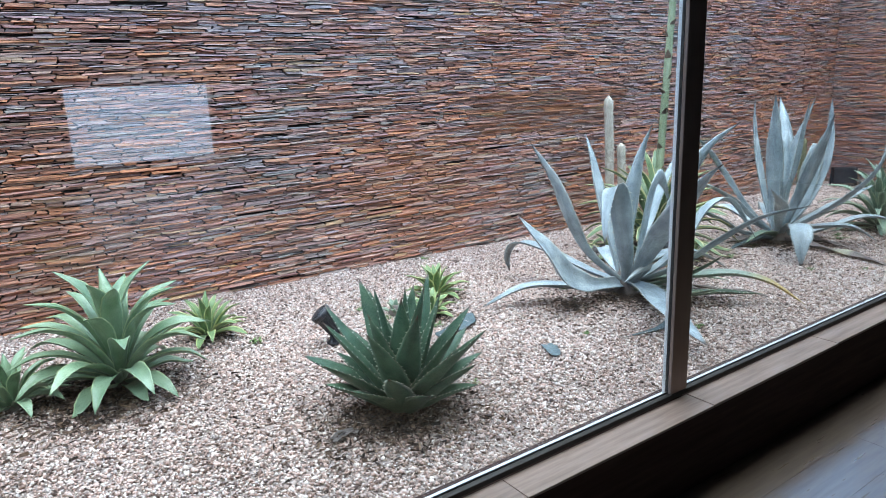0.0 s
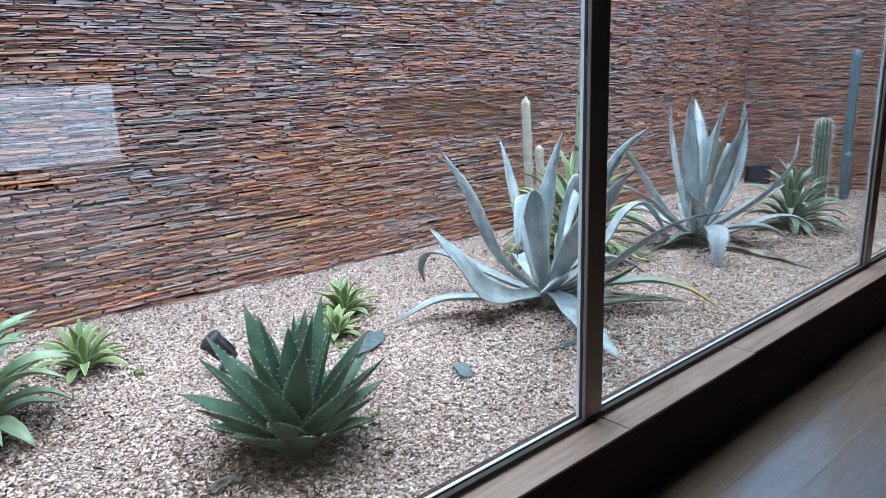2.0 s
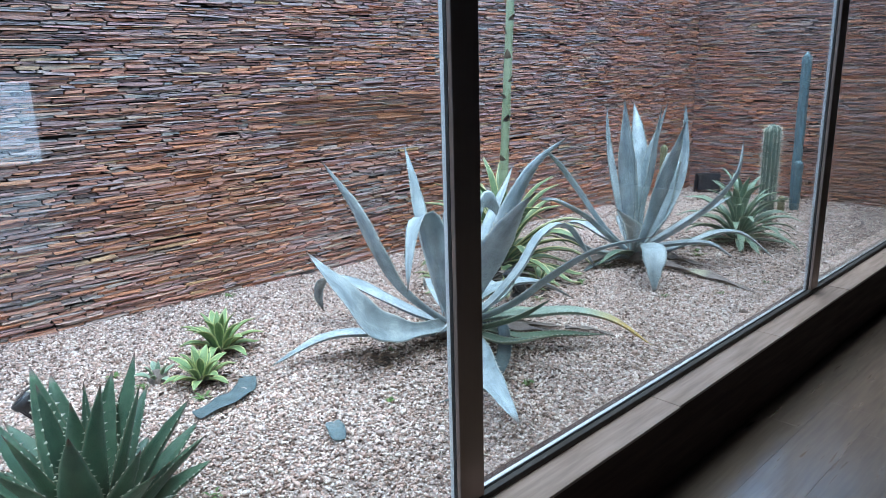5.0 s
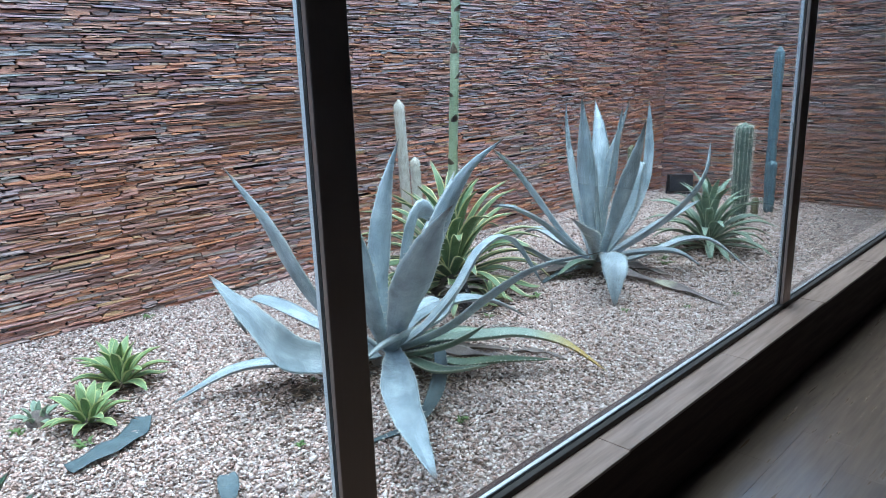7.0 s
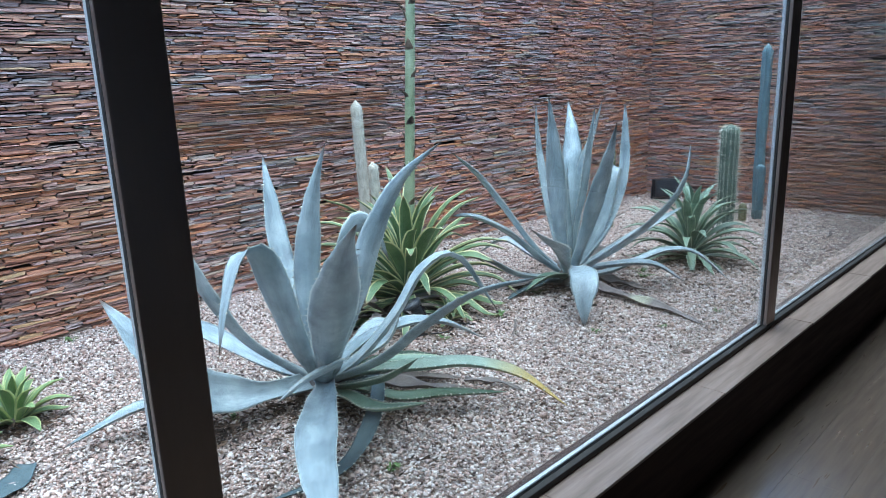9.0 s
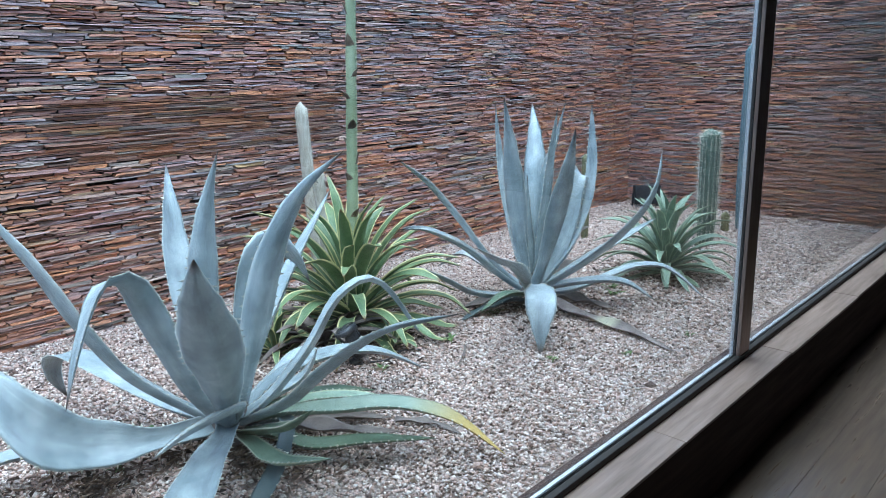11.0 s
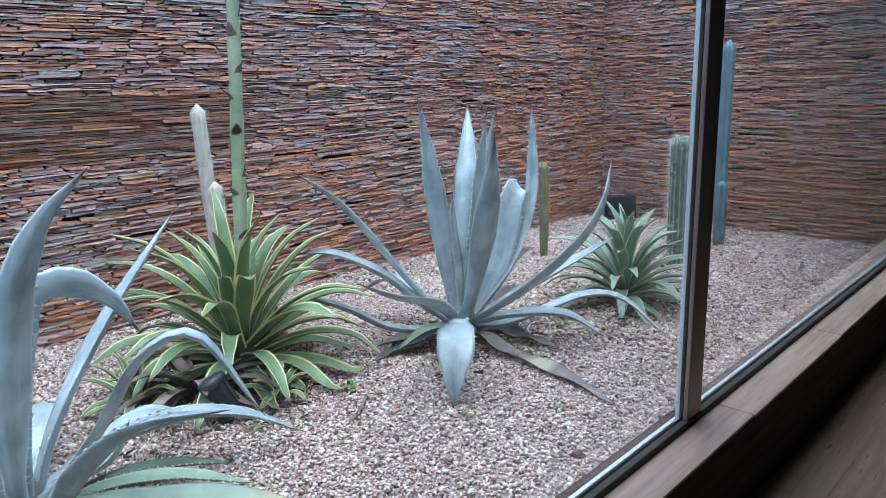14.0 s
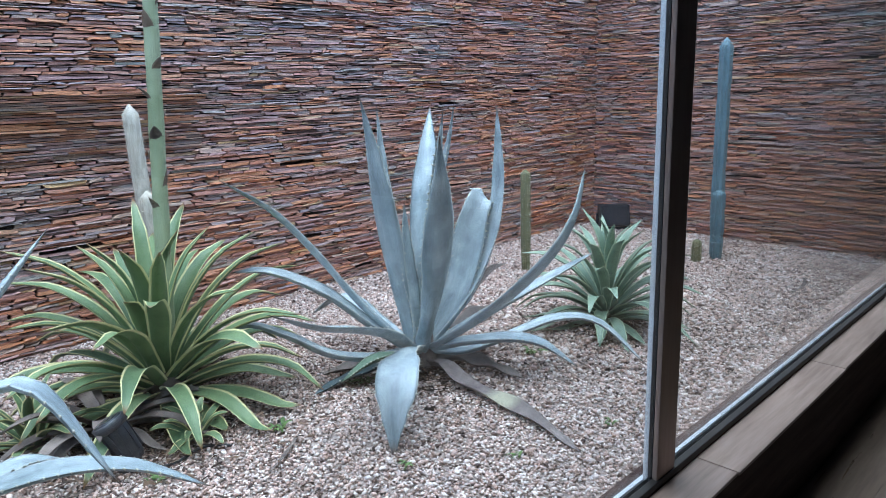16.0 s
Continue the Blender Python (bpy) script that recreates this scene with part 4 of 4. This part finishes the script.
CUT = ((0.0, 0.75), (0.3, 1.0), (0.7, 1.0), (0.93, 0.85), (1.0, 0.6))
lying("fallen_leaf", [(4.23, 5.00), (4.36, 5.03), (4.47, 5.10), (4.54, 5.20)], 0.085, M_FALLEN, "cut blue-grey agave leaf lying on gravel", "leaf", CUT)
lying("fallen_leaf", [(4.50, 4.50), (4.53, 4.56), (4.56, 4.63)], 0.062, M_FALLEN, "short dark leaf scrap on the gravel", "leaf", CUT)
lying("fallen_leaf", [(3.38, 4.43), (3.44, 4.45), (3.50, 4.44)], 0.045, M_DEAD, "small dark withered leaf scrap on gravel", "leaf", CUT)
lying("fallen_leaf", [(5.93, 4.62), (6.0, 4.50), (6.02, 4.36)], 0.03, M_DEAD, "curled brown leaf scrap on the gravel", "leaf", WEDGE, 0.3)
lying("fallen_leaf", [(6.62, 4.92), (6.52, 4.84), (6.44, 4.80)], 0.012, M_DEAD, "thin dry leaf strip on the gravel", "leaf", STRAP, 0.3)
lying("fallen_leaf", [(9.75, 4.42), (9.55, 4.36), (9.40, 4.36)], 0.02, M_DEAD, "thin dry twig-like leaf on the gravel", "leaf", STRAP, 0.3)

M_LITTER = mat("dry_leaf_litter", (0.13, 0.085, 0.06), 0.9)
_r = M_LITTER.node_tree.nodes.new("ShaderNodeNewGeometry").outputs["Random Per Island"]
wire(M_LITTER, ramp(M_LITTER, _r, [(0.0, (0.025, 0.017, 0.014)), (0.6, (0.095, 0.056, 0.038)), (1.0, (0.24, 0.155, 0.10))]), bsdf(M_LITTER).inputs["Base Color"])
rng = random.Random(77)
lv, lf = [], []
for cx, cy, rad, count in ((3.655, 4.47, 0.30, 750), (2.80, 5.30, 0.36, 800), (5.50, 4.86, 0.32, 600), (6.30, 5.35, 0.42, 620), (7.33, 5.06, 0.34, 420), (8.30, 4.80, 0.26, 200), (3.36, 5.67, 0.10, 60), (4.60, 5.52, 0.13, 90), (4.39, 5.28, 0.11, 80),
                           (5.05, 4.95, 0.22, 130)):
    for _ in range(count * 3):
        a, r = rng.random() * 6.283, rad * abs(rng.gauss(0, 0.6))
        x, y = cx + r * math.cos(a), max(3.96, cy + r * math.sin(a))
        z = ground_z(x, y) + rng.uniform(0.008, 0.019)
        t, ln, wd = rng.random() * 6.283, rng.uniform(0.008, 0.045), rng.uniform(0.003, 0.011)
        c, s = math.cos(t), math.sin(t)
        n = len(lv)
        for uu, ww, hh in ((-ln, -wd * 0.6, rng.uniform(-0.004, 0.008)), (ln, -wd * 0.3, rng.uniform(-0.004, 0.012)), (ln * 0.8, wd * 0.5, rng.uniform(-0.004, 0.012)), (-ln * 0.7, wd, rng.uniform(-0.004, 0.010))):
            lv.append((x + (uu * c - ww * s) * 0.5, y + (uu * s + ww * c) * 0.5, z + hh))
        lf.append((n, n + 1, n + 2, n + 3))
tagged(link_mesh("leaf_litter", mesh_of("leaf_litter", lv, lf, smooth=False), M_LITTER), "dry brown leaf litter under the plants", "leaf litter", kind="stuff")

M_WEED = leaf_material("weed_leaf", (0.09, 0.15, 0.04), (0.18, 0.26, 0.08), None, 0.1, 0.7)


def weed(x, y, size, seed):
    rng = random.Random(seed)
    root = empty("weed", x, y, ground_z(x, y), "tiny green weed sprouting in the gravel", "weed", "weeds in the gravel")
    for i in range(9):
        a, ln = rng.random() * 6.283, size * rng.uniform(0.5, 1)
        d = Vector((math.cos(a), math.sin(a), 0))
        o = Vector((rng.uniform(-0.4, 0.4), rng.uniform(-0.4, 0.4), 0)) * size
        me = blade([o + Vector((0, 0, -0.004)), o + d * (ln * 0.4) + Vector((0, 0, ln * 0.45)), o + d * ln + Vector((0, 0, ln * 0.4))], ln * 0.34, 0.001, 0.2, BROAD, 5, 0, 0, 0, None, 0, i)
        link_mesh("leaf", me, M_WEED, root)


for k, (x, y, s) in enumerate([(3.52, 5.48, 0.05), (4.33, 5.15, 0.045), (4.15, 5.62, 0.04), (4.19, 5.42, 0.04), (5.02, 6.30, 0.04), (5.25, 5.20, 0.05), (5.32, 5.16, 0.045), (5.14, 5.00, 0.035),
                               (4.82, 4.62, 0.03), (6.62, 5.02, 0.05), (7.05, 5.12, 0.06), (7.12, 5.22, 0.05), (7.40, 4.25, 0.035), (7.02, 4.35, 0.03), (6.75, 4.55, 0.035), (5.30, 4.35, 0.04),
                               (7.75, 4.85, 0.06), (7.85, 4.92, 0.05), (4.05, 4.50, 0.03), (6.2, 5.0, 0.04)]):
    weed(x, y, s, 100 + k)

# ---------------------------------------------------------------- stacked slate
def slate_wall(name, parent, length, height, place, seed, keep):
    """Courses of thin split slate; place(u, w, d) turns along, up and out into the world. keep(u, w) picks the pieces that stand as objects of their own."""
    rng = random.Random(seed)
    verts, faces, single = [], [], []
    w = 0.0
    while w < height:
        h = rng.choice((0.007, 0.009, 0.010, 0.012, 0.013, 0.016))
        u = -rng.random() * 0.2
        while u < length:
            ln = rng.choice((0.06, 0.09, 0.12, 0.15, 0.19, 0.24)) * rng.uniform(0.8, 1.25)
            d = 0.003 + 0.017 * rng.random() ** 1.3
            a, b = max(u, 0.0), min(u + ln - 0.001 - 0.004 * rng.random(), length)
            u += ln
            if b - a < 0.02 or rng.random() < 0.010:
                continue
            lean = rng.uniform(-0.0035, 0.0035)
            lo0, lo1 = w + rng.uniform(0, 0.0022), w + rng.uniform(0, 0.0022)
            hi0, hi1 = w + h - rng.uniform(0.0004, 0.003), w + h - rng.uniform(0.0004, 0.003)
            if keep((a + b) / 2, w) and len(single) < 300:
                single.append((a, b, lo0 + 0.001, h - 0.003, d))
                continue
            e0, e1 = rng.uniform(-0.004, 0.004), rng.uniform(-0.004, 0.004)
            n, s0, s1 = len(verts), rng.uniform(-0.012, 0.012), rng.uniform(-0.012, 0.012)
            m0, m1 = a + (b - a) * rng.uniform(0.2, 0.42), a + (b - a) * rng.uniform(0.58, 0.82)
            j = [rng.uniform(-0.22, 0.22) * h for _ in range(4)]
            front = ((a + max(0, s0), lo0 - lean, d + e0), (m0, lo0 + j[0], d + e0 * 0.5), (m1, lo1 + j[1], d + e1 * 0.5), (b - max(0, s1), lo1 + lean, d + e1),
                     (b - max(0, -s1), hi1 + lean, d + e1 * 0.3 - 0.002), (m1, hi1 + j[2], d - rng.random() * 0.005), (m0, hi0 + j[3], d - rng.random() * 0.005), (a + max(0, -s0), hi0 - lean, d + e0 * 0.3 - 0.002))
            for uu, ww, dd in front:
                verts.append(place(uu, ww, dd))
            for uu, ww, dd in front:
                verts.append(place(uu, ww, -0.02))
            faces += [(n, n + 1, n + 6, n + 7), (n + 1, n + 2, n + 5, n + 6), (n + 2, n + 3, n + 4, n + 5)]
            faces += [(n + k, n + 8 + k, n + 8 + (k + 1) % 8, n + (k + 1) % 8) for k in range(8)]
        w += h
    ob = link_mesh(name, mesh_of(name, verts, faces, smooth=False), M_SLATE, parent)
    ob["kind"] = "stuff"
    return single


Z0 = 0.0
single = slate_wall("slate_stack", wall_north, END_X - LEFT_X, 2.60, lambda u, w, d: (LEFT_X + u, BACK - d, Z0 + w), 21, lambda u, w: 5.5 < u + LEFT_X < 7.1 and 1.0 < w < 1.45)
slate_wall("slate_stack", wall_end, BACK - 3.9, 2.60, lambda u, w, d: (END_X - d, 3.9 + u, Z0 + w), 22, lambda u, w: False)
units = []
for k in range(6):
    r = random.Random(60 + k)
    bm = bmesh.new()
    bmesh.ops.create_cube(bm, size=1.0)
    for v in bm.verts:
        v.co.x += r.uniform(-0.02, 0.02)
        v.co.y += r.uniform(-0.10, 0.10) if v.co.y < 0 else 0
        v.co.z += r.uniform(-0.10, 0.10)
    me = bpy.data.meshes.new("slate")
    bm.to_mesh(me)
    bm.free()
    units.append(me)
for k, (a, b, lo, h, d) in enumerate(single):
    ob = link_mesh("slate", units[k % 6], M_SLATE_PART, wall_north)
    ob.location = (LEFT_X + (a + b) / 2, BACK - d / 2 + 0.01, Z0 + lo + h / 2)
    ob.scale = (b - a, d + 0.02, h)
